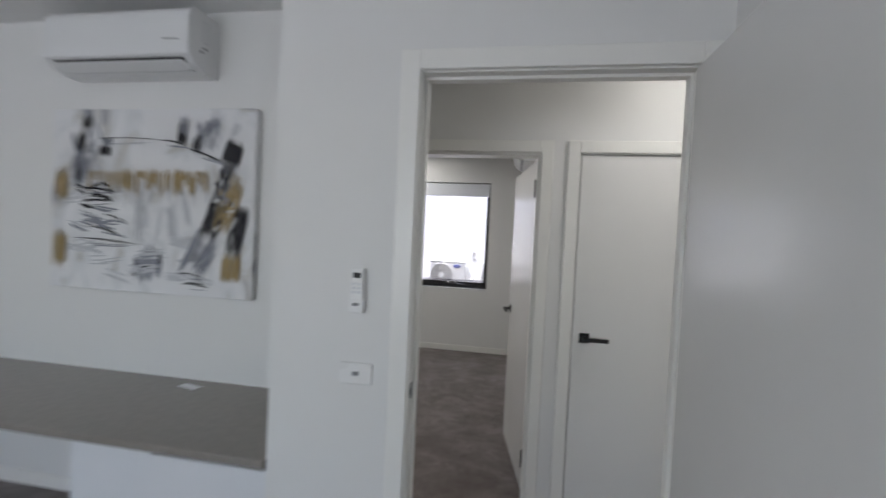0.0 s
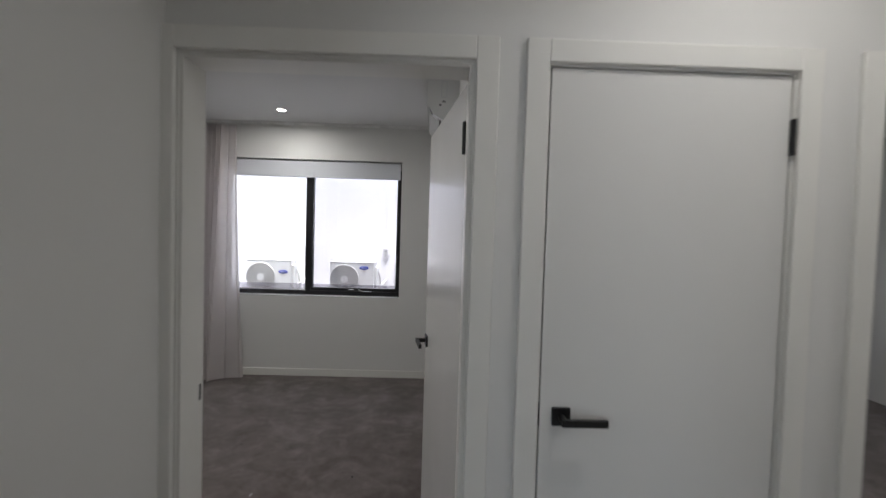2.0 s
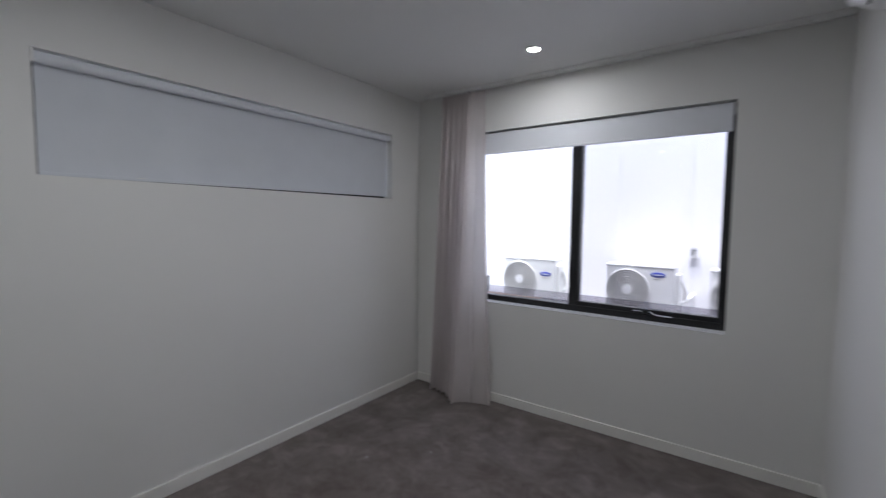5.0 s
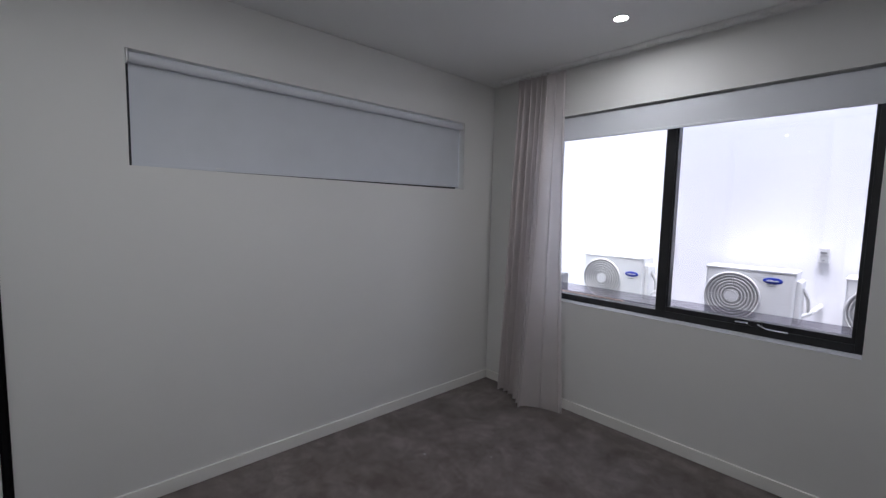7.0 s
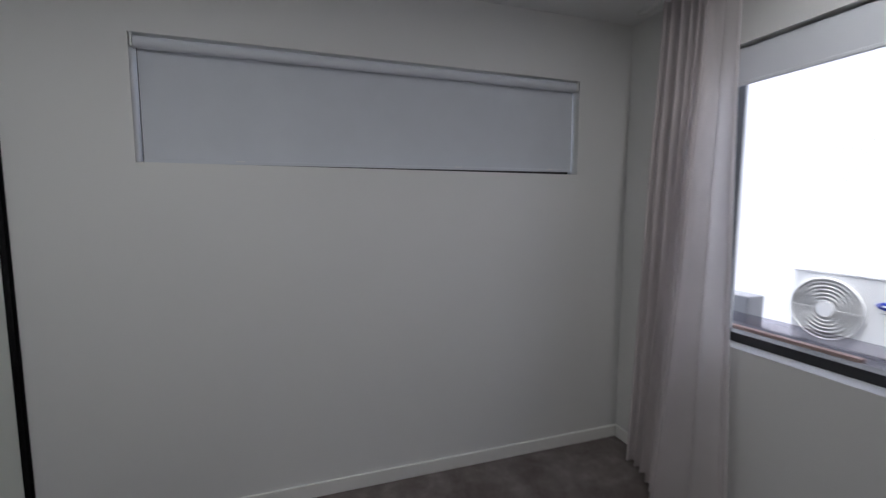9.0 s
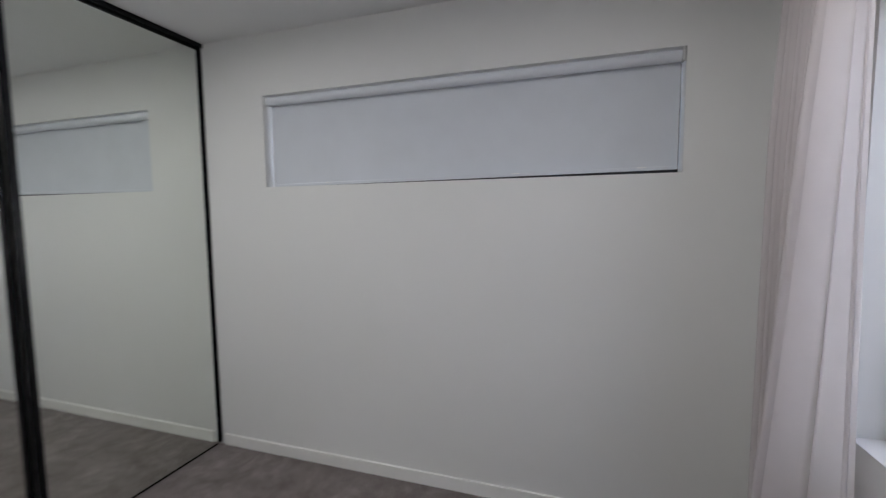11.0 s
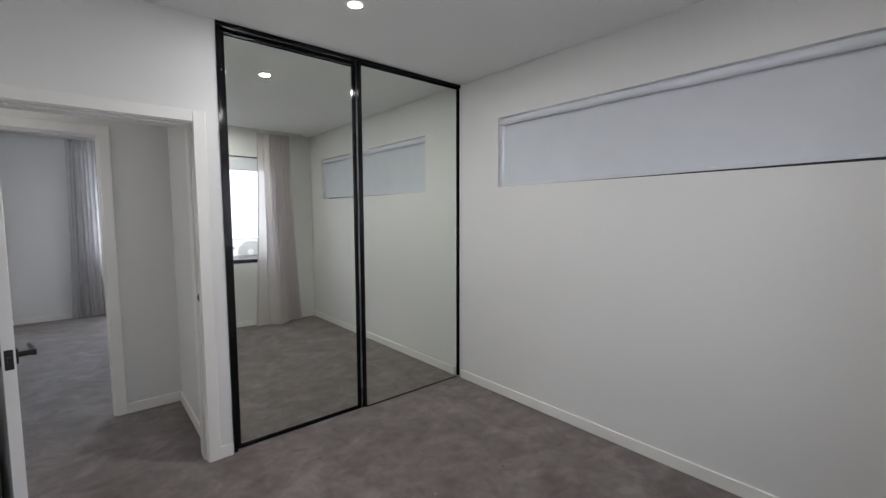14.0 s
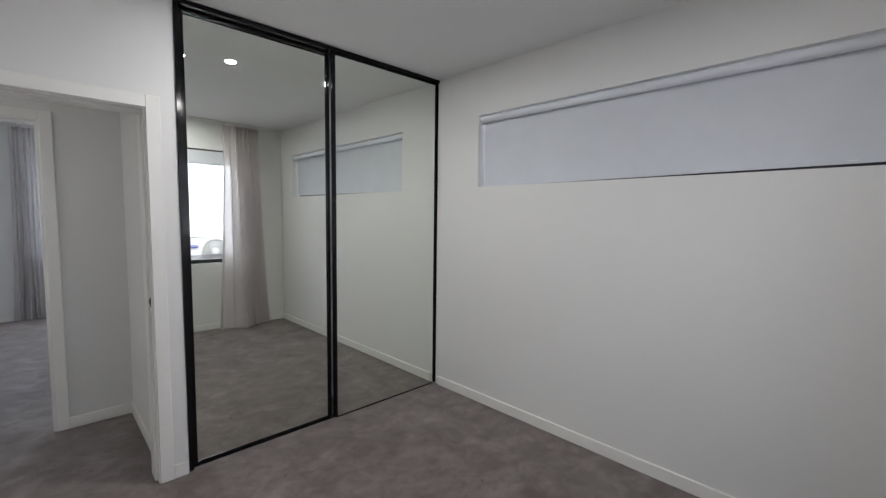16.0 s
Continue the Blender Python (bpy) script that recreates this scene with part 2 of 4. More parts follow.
# ---- building blocks ----
def bm_box(bm, a, b, bevel=0.0):
    """A box from corner a to corner b, its edges eased by bevel."""
    made = bmesh.ops.create_cube(bm, size=1)["verts"]
    for v in made:
        v.co = [(a[i] + b[i]) / 2 + v.co[i] * (b[i] - a[i]) for i in range(3)]
    if bevel:
        edges = list({e for v in made for e in v.link_edges})
        bmesh.ops.bevel(bm, geom=edges, offset=bevel, segments=2, profile=0.5, affect="EDGES")
    return bm


def boxes(*pairs, bevel=0.0):
    bm = bmesh.new()
    for a, b in pairs:
        bm_box(bm, a, b, bevel)
    return bm


def bm_rod(bm, a, b, r, r2=None, seg=16):
    a, b = Vector(a), Vector(b)
    turn = (b - a).to_track_quat("Z", "Y").to_matrix().to_4x4()
    bmesh.ops.create_cone(bm, cap_ends=True, segments=seg, radius1=r, radius2=r if r2 is None else r2, depth=(b - a).length,
                          matrix=Matrix.Translation((a + b) / 2) @ turn)
    return bm


def bm_extrude(bm, outline, x0, x1):
    """An outline in (y, z) drawn along x."""
    p = [bm.verts.new((x0, y, z)) for y, z in outline]
    q = [bm.verts.new((x1, y, z)) for y, z in outline]
    k = len(outline)
    bm.faces.new(p)
    bm.faces.new(q[::-1])
    for i in range(k):
        bm.faces.new((p[i], q[i], q[(i + 1) % k], p[(i + 1) % k]))
    bmesh.ops.recalc_face_normals(bm, faces=bm.faces[:])
    return bm


def link_mesh(name, bm, mat, smooth=False):
    me = bpy.data.meshes.new(name)
    bm.to_mesh(me)
    bm.free()
    me.materials.append(mat)
    if smooth:
        for p in me.polygons:
            p.use_smooth = True
    return new(name, me)


def part(name, bm, mat, parent, label="", smooth=False):
    ob = link_mesh(name, bm, mat, smooth)
    ob.parent = parent
    if label:
        tagged(ob, label)
    return ob


def setting(name, bm, mat, label, category):
    bmesh.ops.remove_doubles(bm, verts=bm.verts[:], dist=0.0004)
    return tagged(link_mesh(name, bm, mat), label, category, kind="structure")


def thing(name, m, label, category, group="", kind=""):
    ob = new(name)
    ob.empty_display_size = 0.1
    ob.matrix_world = m
    return tagged(ob, label, category, group, kind)


# ---- shell of the home ----
C = 2.655                                  # ceiling height
BW, BE, BS, BN = -2.115, 0.858, 2.34, 5.468   # bedroom faces: west, east, south, north
HN, HS, HW = 2.20, 1.205, -0.05            # hall faces: north, south, west
LN, LE, LS, LW, NOOK = 1.127, 1.315, -3.1, -3.5, 1.745   # first room faces and the desk nook's back
TOP = 2.95

setting("floor", boxes(((LW - 0.1, LS - 0.2, -0.12), (5.3, BN + 0.2, 0))), CARPET, "taupe cut-pile carpet with brushed nap marks", "carpet")
setting("ceiling", boxes(((LW - 0.2, LS - 0.24, C), (5.4, BN + 0.24, TOP))), CEIL, "flat white plasterboard ceiling with square-set edges", "ceiling")

NWX0, NWX1, NWZ0, NWZ1 = -1.53, 0.358, 0.855, 2.302    # north window opening
WWY0, WWY1, WWZ0, WWZ1 = 2.80, 5.098, 1.738, 2.292     # high west window opening
y0, y1 = BN, BN + 0.235
setting("wall_north", boxes(((BW - 0.24, y0, 0), (NWX0, y1, C)), ((NWX1, y0, 0), (1.95, y1, C)),
                            ((NWX0, y0, 0), (NWX1, y1, NWZ0)), ((NWX0, y0, NWZ1), (NWX1, y1, C))),
        WALL, "white painted bedroom wall around a wide window", "wall")
x0, x1 = BW - 0.24, BW
setting("wall_west", boxes(((x0, 1.9, 0), (x1, WWY0, C)), ((x0, WWY1, 0), (x1, BN, C)),
                           ((x0, WWY0, 0), (x1, WWY1, WWZ0)), ((x0, WWY0, WWZ1), (x1, WWY1, C))),
        WALL, "white painted bedroom wall under a long high window", "wall")
setting("wall_east", boxes(((BE, BS, 0), (BE + 0.1, BN, C))), WALL, "white painted bedroom side wall", "wall")

# openings in the wall between hall and bedroom: rough opening edges
D1, D2, D3 = (-0.030, 0.848), (1.03, 1.786), (2.01, 2.87)
DH = 2.062
setting("wall_hall_north",
        boxes(((-0.158, HN, 0), (D1[0], BS, C)), ((D1[1], HN, 0), (D2[0], BS, C)), ((D2[1], HN, 0), (D3[0], BS, C)),
              ((D3[1], HN, 0), (5.3, BS, C)), ((D1[0], HN, DH), (D1[1], BS, C)), ((D2[0], HN, DH), (D2[1], BS, C)),
              ((D3[0], HN, DH), (D3[1], BS, C))), WALL, "white hall wall with three doorways", "wall")
D0 = (0.365, 1.246)
setting("wall_hall_south",
        boxes(((-0.13, LN, 0), (D0[0], HS, C)), ((D0[1], LN, 0), (5.3, HS, C)), ((D0[0], LN, DH + 0.043), (D0[1], HS, C))),
        WALL, "white wall pier beside the first doorway", "wall")
setting("wall_hall_west", boxes(((-0.13, HS, 0), (HW, HN, C))), WALL, "short white wall closing the hall", "wall")
setting("wall_nook", boxes(((LW, NOOK, 0), (-0.13, NOOK + 0.1, C))), WALL, "white wall behind the desk nook", "wall")
setting("wall_first_room_west", boxes(((LW - 0.1, LS, 0), (LW, NOOK + 0.1, C))), WALL, "plain white room wall", "wall")
setting("wall_first_room_east", boxes(((LE, LS, 0), (LE + 0.1, LN, C))), WALL, "plain white room wall beside the open door", "wall")
SWX0, SWX1 = -3.2, 0.30
y0, y1 = LS - 0.22, LS
setting("wall_first_room_south", boxes(((LW - 0.1, y0, 0), (SWX0, y1, C)), ((SWX1, y0, 0), (LE + 0.1, y1, C)),
                                       ((SWX0, y0, 0), (SWX1, y1, 0.855)), ((SWX0, y0, 2.3), (SWX1, y1, C))),
        WALL, "white room wall with a curtained window", "wall")
setting("wall_hall_east", boxes(((5.2, LN, 0), (5.3, BN, C))), WALL, "plain white wall at the hall's end", "wall")
setting("wall_closet", boxes(((BE + 0.1, 2.95, 0), (1.95, 3.03, C)), ((1.87, BS, 0), (1.95, 2.95, C)), ((1.87, 3.03, 0), (1.95, BN, C))),
        WALL, "plain wall around the linen closet", "wall")
setting("wall_far_room", boxes(((1.95, BN, 0), (3.0, BN + 0.235, C)), ((4.4, BN, 0), (5.3, BN + 0.235, C)), ((3.0, BN, 0), (4.4, BN + 0.235, 0.9)), ((3.0, BN, 2.3), (4.4, BN + 0.235, C))), WALL, "plain wall of the side room", "wall")
setting("wall_wardrobe", boxes(((BW, 1.93, 0), (-0.13, 1.97, C)),), WALL, "back of the built-in wardrobe", "wall")


def skirting(name, runs):
    """Square skirting boards with an eased top, each run given as ends and the side it stands proud."""
    for (ax, ay), (bx, by), (nx, ny) in runs:
        bm = bmesh.new()
        a = (min(ax, bx, ax + nx * 0.014, bx + nx * 0.014), min(ay, by, ay + ny * 0.014, by + ny * 0.014), 0.0)
        b = (max(ax, bx, ax + nx * 0.014, bx + nx * 0.014), max(ay, by, ay + ny * 0.014, by + ny * 0.014), 0.077)
        bm_box(bm, a, b, 0.003)
        setting(name, bm, TRIM, "white painted skirting board", "skirting")


skirting("baseboard", [
    ((BW, BS + 0.03), (BW, BN), (1, 0)), ((BW + 0.014, BN), (BE - 0.014, BN), (0, -1)), ((BE, BS), (BE, BN), (-1, 0)),
    ((-0.156, BS), (D1[0] - 0.052, BS), (0, 1)),
    ((HW, HS + 0.014), (HW, HN - 0.018), (1, 0)), ((HW, HS), (D0[0] - 0.052, HS), (0, 1)), ((D0[1] + 0.052, HS), (5.2, HS), (0, 1)),
    ((D1[1] + 0.058, HN), (D2[0] - 0.055, HN), (0, -1)), ((D2[1] + 0.055, HN), (D3[0] - 0.055, HN), (0, -1)),
    ((-0.13, LN), (D0[0] - 0.052, LN), (0, -1)),
    ((LE, LS), (LE, LN), (-1, 0)), ((LW, LS), (LE - 0.014, LS), (0, 1)), ((LW, LS), (LW, NOOK), (1, 0)), ((LW, NOOK), (-1.1, NOOK), (0, -1))])

# shadow-line beads where the curtain track runs along the window wall
setting("trim_curtain_track", boxes(((-1.95, BN - 0.125, C - 0.022), (BE - 0.01, BN - 0.095, C - 0.001)), ((-1.95, BN - 0.121, C - 0.026), (BE - 0.01, BN - 0.117, C - 0.022)),
                                    ((-1.95, BN - 0.103, C - 0.026), (BE - 0.01, BN - 0.099, C - 0.022))), PLASTIC, "white ceiling curtain track above the window", "curtain track")


# ---- doorways, doors and their furniture ----
def door_frame(name, x0, x1, ya, yb, head, stop, label):
    """Lining, stops and architraves round an opening from x0 to x1 through a wall from ya to yb; stop: y of the door stop's edges."""
    root = thing(name, pose(0, 0, 0), label, "door frame", kind="structure")
    t = 0.02
    part("jamb", boxes(((x0, ya, 0), (x0 + t, yb, head)), bevel=0.0015), TRIM, root)
    part("jamb", boxes(((x1 - t, ya, 0), (x1, yb, head)), bevel=0.0015), TRIM, root)
    part("head_jamb", boxes(((x0 + t, ya, head - t), (x1 - t, yb, head)), bevel=0.0015), TRIM, root)
    s0, s1 = stop
    part("door_stop", boxes(((x0 + t, s0, 0), (x0 + t + 0.011, s1, head - t)), bevel=0.0015), TRIM, root)
    part("door_stop", boxes(((x1 - t - 0.011, s0, 0), (x1 - t, s1, head - t)), bevel=0.0015), TRIM, root)
    part("door_stop", boxes(((x0 + t + 0.011, s0, head - t - 0.011), (x1 - t - 0.011, s1, head - t)), bevel=0.0015), TRIM, root)
    w, q = 0.066, 0.006
    for y, d in ((ya, -0.017), (yb, 0.017)):
        lo, hi = min(y, y + d), max(y, y + d)
        part("architrave", boxes(((x0 + t - q - w, lo, 0), (x0 + t - q, hi, head - t + q + w)), bevel=0.004), TRIM, root)
        part("architrave", boxes(((x1 - t + q, lo, 0), (x1 - t + q + w, hi, head - t + q + w)), bevel=0.004), TRIM, root)
        part("head_architrave", boxes(((x0 + t - q, lo, head - t + q), (x1 - t + q, hi, head - t + q + w)), bevel=0.004), TRIM, root)
    return root


f1 = door_frame("door_frame_1", D0[0], D0[1], LN, HS, DH + 0.043, (LN + 0.038, HS - 0.003), "white painted frame of the first doorway")
f2 = door_frame("door_frame_2", D1[0], D1[1], HN, BS, DH, (HN + 0.003, BS - 0.038), "white painted frame of the bedroom doorway")
f3 = door_frame("door_frame_3", D2[0], D2[1], HN, BS, DH, (HN + 0.04, BS - 0.003), "white painted frame round the closet door")
f4 = door_frame("door_frame_4", D3[0], D3[1], HN, BS, DH, (HN + 0.06, HN + 0.10), "white painted frame of an open dark doorway")


def strike(parent, x, y, z, side):
    part("strike_plate", boxes(((min(x, x + 0.002 * side), y - 0.012, z - 0.026), (max(x, x + 0.002 * side), y + 0.009, z + 0.026)),
                               ((min(x, x + 0.006 * side), y - 0.016, z - 0.012), (max(x, x + 0.006 * side), y - 0.012, z + 0.014)), bevel=0.0008), BLACK, parent, "small black strike plate")


strike(f2, D1[0] + 0.02, BS - 0.02, 1.02, 1)
strike(f1, D0[0] + 0.02, LN + 0.02, 1.02, 1)


def handle_set(door, x, y, z, side, reach):
    """Square rose and straight lever on a door face whose outward side is side*y; the lever runs reach*x."""
    rose = part("door_handle", boxes(((x - 0.027, min(y, y + side * 0.009), z - 0.027), (x + 0.027, max(y, y + side * 0.009), z + 0.027)), bevel=0.0015), BLACK, door, "matt black square lever handle")
    neck = bmesh.new()
    bm_rod(neck, (x, y + side * 0.008, z), (x, y + side * 0.052, z), 0.010, seg=20)
    part("neck", neck, BLACK, rose, smooth=False)
    a = (min(x - 0.011 * reach, x + 0.122 * reach), min(y + side * 0.043, y + side * 0.057), z - 0.0105)
    b = (max(x - 0.011 * reach, x + 0.122 * reach), max(y + side * 0.043, y + side * 0.057), z + 0.0105)
    part("lever", boxes((a, b), bevel=0.002), BLACK, rose)


def door_leaf(name, m, width, label, handles, reach, hinge_side, hinge_zs=(0.22, 1.86), high=2.038):
    """A flush leaf hinged on the z axis, lying along +x, 35 mm thick from y = 0 to -0.035."""
    root = thing(name, m, label, "door", kind="structure")
    part("leaf", boxes(((0.003, -0.035, 0.012), (width, 0, high)), bevel=0.0025), DOOR, root)
    for side in handles:
        handle_set(root, width - 0.062, 0 if side > 0 else -0.035, 1.02, side, reach)
    part("latch_plate", boxes(((width - 0.001, -0.029, 0.985), (width + 0.0015, -0.006, 1.055)), ((width, -0.022, 1.01), (width + 0.009, -0.012, 1.03)), bevel=0.0005), BLACK, root)
    for z in hinge_zs:
        bm = bmesh.new()
        y = 0.007 if hinge_side > 0 else -0.042
        bm_rod(bm, (-0.001, y, z - 0.052), (-0.001, y, z + 0.052), 0.0075)
        for k in range(1, 5):
            bm_rod(bm, (-0.001, y, z - 0.052 + k * 0.0208 - 0.0006), (-0.001, y, z - 0.052 + k * 0.0208 + 0.0006), 0.0082)
        bm_box(bm, (0.0, min(y, 0 if hinge_side > 0 else -0.035), z - 0.05), (0.0035, max(y, -0.035 if hinge_side < 0 else 0) , z + 0.05))
        bm_box(bm, (-0.0035, -0.03, z - 0.05), (0.0025, 0.0, z + 0.05))
        part("hinge", bm, BLACK, root, "black butt hinge")
    return root


# bedroom leaf: swung back beside the east wall; first-room leaf: swung back into that room; closet leaf: shut
door_leaf("door_1", pose(0.822, BS + 0.004, 0, 0, 0, 99.3), 0.79, "white flush bedroom door standing open", (1, -1), -1, 1)
door_leaf("door_2", pose(1.212, LN - 0.006, 0, 0, 0, -91.2) @ pose(0, 0.035, 0), 0.83, "white flush door standing open into the first room", (1, -1), -1, 1, high=2.078)
door_leaf("door_3", pose(D2[1] - 0.023, HN + 0.002, 0, 0, 0, 180), 0.708, "white flush closet door, shut", (1,), -1, 1)


# ---- windows ----
def window(name, root_pose, width, height, depth, label, bars, rails, sash=None, fw=0.034):
    """A black aluminium window lying in x (width), z (height) and y (depth) from its lower corner; bars: x of the uprights between panes."""
    root = thing(name, root_pose, label, "window", kind="structure")
    part("window_frame", boxes(((0, 0, 0), (fw, depth, height)), bevel=0.002), ALU, root)
    part("window_frame", boxes(((width - fw, 0, 0), (width, depth, height)), bevel=0.002), ALU, root)
    part("window_frame", boxes(((fw, 0, 0), (width - fw, depth, rails)), bevel=0.002), ALU, root)
    part("window_frame", boxes(((fw, 0, height - fw), (width - fw, depth, height)), bevel=0.002), ALU, root)
    xs = [fw]
    for x, w in bars:
        part("mullion", boxes(((x - w / 2, -0.003, rails), (x + w / 2, depth, height - fw)), bevel=0.002), ALU, root)
        xs += [x - w / 2, x + w / 2]
    xs.append(width - fw)
    for i in range(0, len(xs), 2):
        bottom = rails
        if sash == i // 2:
            bottom = rails + 0.034
            part("sash", boxes(((xs[i], 0.006, rails), (xs[i + 1], depth - 0.01, bottom)), ((xs[i], 0.006, bottom), (xs[i] + 0.012, depth - 0.01, height - fw)),
                               ((xs[i + 1] - 0.016, 0.006, bottom), (xs[i + 1], depth - 0.01, height - fw)), bevel=0.0015), ALU, root)
        g = part("pane", boxes(((xs[i], depth * 0.5, bottom), (xs[i + 1], depth * 0.5 + 0.002, height - fw))), DIMGLASS if sash == i // 2 else GLASS, root)
        g.visible_shadow = False
    return root


wy = BN + 0.098
win1 = window("window_1", pose(NWX0, wy, NWZ0), NWX1 - NWX0, NWZ1 - NWZ0, 0.075, "black aluminium window with a fixed and an awning pane",
              [(-0.640 - NWX0, 0.064)], 0.050, sash=1)
part("window_sill", boxes(((0.001, -0.1, 0.0006), (NWX1 - NWX0 - 0.001, -0.001, 0.005)), bevel=0.002), GLOSS, win1, "glossy white painted sill")
# winder of the awning sash
wz = 0.07
wd = bmesh.new()
wxm = -0.10 - NWX0
bm_box(wd, (wxm - 0.035, -0.026, wz - 0.012), (wxm + 0.03, 0.006, wz + 0.020), 0.004)
bm_box(wd, (wxm - 0.095, -0.014, wz - 0.006), (wxm - 0.03, -0.004, wz + 0.004), 0.002)
winder = part("winder", wd, BLACK, win1, "black sash winder box")
wa = bmesh.new()
bm_rod(wa, (wxm + 0.012, -0.028, wz + 0.006), (wxm + 0.055, -0.036, wz - 0.012), 0.004)
bm_rod(wa, (wxm + 0.055, -0.036, wz - 0.012), (wxm + 0.155, -0.036, wz - 0.014), 0.004)
bm_rod(wa, (wxm - 0.10, -0.017, wz - 0.001), (wxm - 0.03, -0.017, wz + 0.001), 0.0035)
part("winder_arm", wa, CHROME, winder, "pale folding winder arm")

window("window_2", pose(BW - 0.10, WWY0, WWZ0, 0, 0, 90) @ pose(0, 0, 0), WWY1 - WWY0, WWZ1 - WWZ0, 0.06, "long high black-framed window behind a lowered blind",
       [], 0.034, fw=0.034)
window("window_3", pose(SWX1, LS - 0.09, 0.855, 0, 0, 180), SWX1 - SWX0, 1.445, 0.06, "wide black-framed window in the first room", [((SWX1 - SWX0) / 2, 0.07)], 0.05)

# unseen window, added so that daylight reaches the side room
window("added_window_4", pose(3.0, BN + 0.10, 0.9), 1.4, 1.4, 0.06, "unseen black-framed window added to light the side room", [], 0.05)


def roller_blind(name, m, width, drop, label, roller_r=0.026, hitch=0.0):
    """Roller at the top of a recess, cloth hanging drop metres off its back, a slim bottom rail and end brackets. Lies along x, cloth faces -y.
    hitch: how much higher the rail hangs at the end x = 0 than at the other."""
    root = thing(name, m, label, "blind")
    r = bmesh.new()
    bm_rod(r, (0.012, 0, -roller_r - 0.006), (width - 0.012, 0, -roller_r - 0.006), roller_r, seg=32)
    part("roller", r, BLIND, root, smooth=False)
    yb = roller_r - 0.003
    side, far = 0.013, 0.008

    def hung(bm):
        """Lift what hangs near the foot by the tilt of the rail."""
        for v in bm.verts:
            if v.co.z < -drop * 0.5:
                v.co.z += hitch * v.co.x / width
        return bm

    part("blind_cloth", hung(boxes(((side, yb, -drop + 0.004), (width - far, yb + 0.0012, -roller_r - 0.006)))), SHADE, root)
    part("bottom_rail", hung(boxes(((side, yb - 0.005, -drop), (width - far, yb + 0.006, -drop + 0.017)), bevel=0.003)), SHADE, root)
    # three short white dashes along the rail
    for f in (0.18, 0.67, 0.93):
        part("rail_dash", hung(boxes(((width * f - 0.020, yb - 0.0075, -drop + 0.012), (width * f + 0.020, yb - 0.0045, -drop + 0.0165)), bevel=0.001)), PLASTIC, root, "small white dash on the rail")
    for x in (0.0, width - 0.010):
        part("bracket", boxes(((x + 0.001, -roller_r, -2 * roller_r - 0.006), (x + 0.009, roller_r, 0)), bevel=0.002), PLASTIC, root)
    return root


roller_blind("roller_blind", pose(BW - 0.034, WWY0 + 0.003, WWZ1, 0, 0, 90), WWY1 - WWY0 - 0.006, WWZ1 - WWZ0 - 0.002, "pale grey roller blind drawn down, its rail hanging slightly askew", hitch=0.017)
b2 = thing("roller_blind", pose(NWX0 + 0.004, BN + 0.034, NWZ1 - 0.008), "pale grey roller blind pulled up above the window", "blind")
bw = NWX1 - NWX0 - 0.008
bm = bmesh.new()
bm_rod(bm, (0.012, 0.026, -0.036), (bw - 0.012, 0.026, -0.036), 0.03, seg=28)
part("roller", bm, BLIND_GREY, b2)
bm = bmesh.new()
bm_extrude(bm, [(-0.006, -0.004), (-0.003, -0.004), (-0.003, -0.160), (-0.006, -0.160)], 0.012, bw - 0.012)
part("blind_cloth", bm, BLIND, b2)
bm = bmesh.new()
bm_extrude(bm, [(-0.008, -0.160), (0.000, -0.160), (0.002, -0.163), (0.002, -0.174), (-0.001, -0.178), (-0.007, -0.178), (-0.010, -0.174), (-0.010, -0.163)], 0.012, bw - 0.012)
part("bottom_rail", bm, BLIND, b2)
for x in (0.0, bw - 0.010):
    part("bracket", boxes(((x + 0.001, -0.008, -0.07), (x + 0.009, 0.055, 0)), bevel=0.002), PLASTIC_GREY, b2)


# ---- mirrored wardrobe ----
def wardrobe():
    w = -0.158 - BW
    root = thing("wardrobe", pose(BW, BS, 0), "built-in wardrobe with two black-framed mirrored sliding doors", "wardrobe")
    part("top_track", boxes(((0.001, -0.085, C - 0.024), (w - 0.001, 0.012, C - 0.001)), ((0.001, 0.006, C - 0.028), (w - 0.001, 0.012, C - 0.0242)), bevel=0.0012), STILE, root)
    part("bottom_track", boxes(((0.001, -0.085, 0.0005), (w - 0.001, -0.034, 0.006)), bevel=0.001), STILE, root)
    part("side_channel", boxes(((0.001, -0.085, 0.010), (0.0085, -0.002, C - 0.024)), bevel=0.001), STILE, root)
    part("side_channel", boxes(((w - 0.024, -0.085, 0.010), (w - 0.001, 0.010, C - 0.024)), bevel=0.001), STILE, root)
    mid = -1.106 - BW
    top = C - 0.026
    for a, b, y, low, end in ((0.009, mid, -0.018, 0.0075, 0.009), (mid + 0.001, w - 0.025, -0.056, 0.018, 0.034)):
        d = part("sliding_door", boxes(((a + 0.006, y - 0.006, 0.008), (b - 0.006, y - 0.002, top - 0.012))), MIRROR, root, "full-height mirror panel")
        part("stile", boxes(((a, y - 0.018, 0.011), (a + (0.027 if y < -0.05 else end), y + 0.010, top)), bevel=0.006), STILE, d)
        part("stile", boxes(((b - (0.027 if y > -0.05 else end), y - 0.018, 0.011), (b, y + 0.010, top)), bevel=0.006), STILE, d)
        part("rail", boxes(((a + 0.020, y - 0.014, 0.002), (b - 0.020, y + 0.004, low)), bevel=0.001), STILE, d)
        part("rail", boxes(((a + 0.020, y - 0.014, top - 0.011), (b - 0.020, y + 0.006, top)), bevel=0.002), STILE, d)


wardrobe()


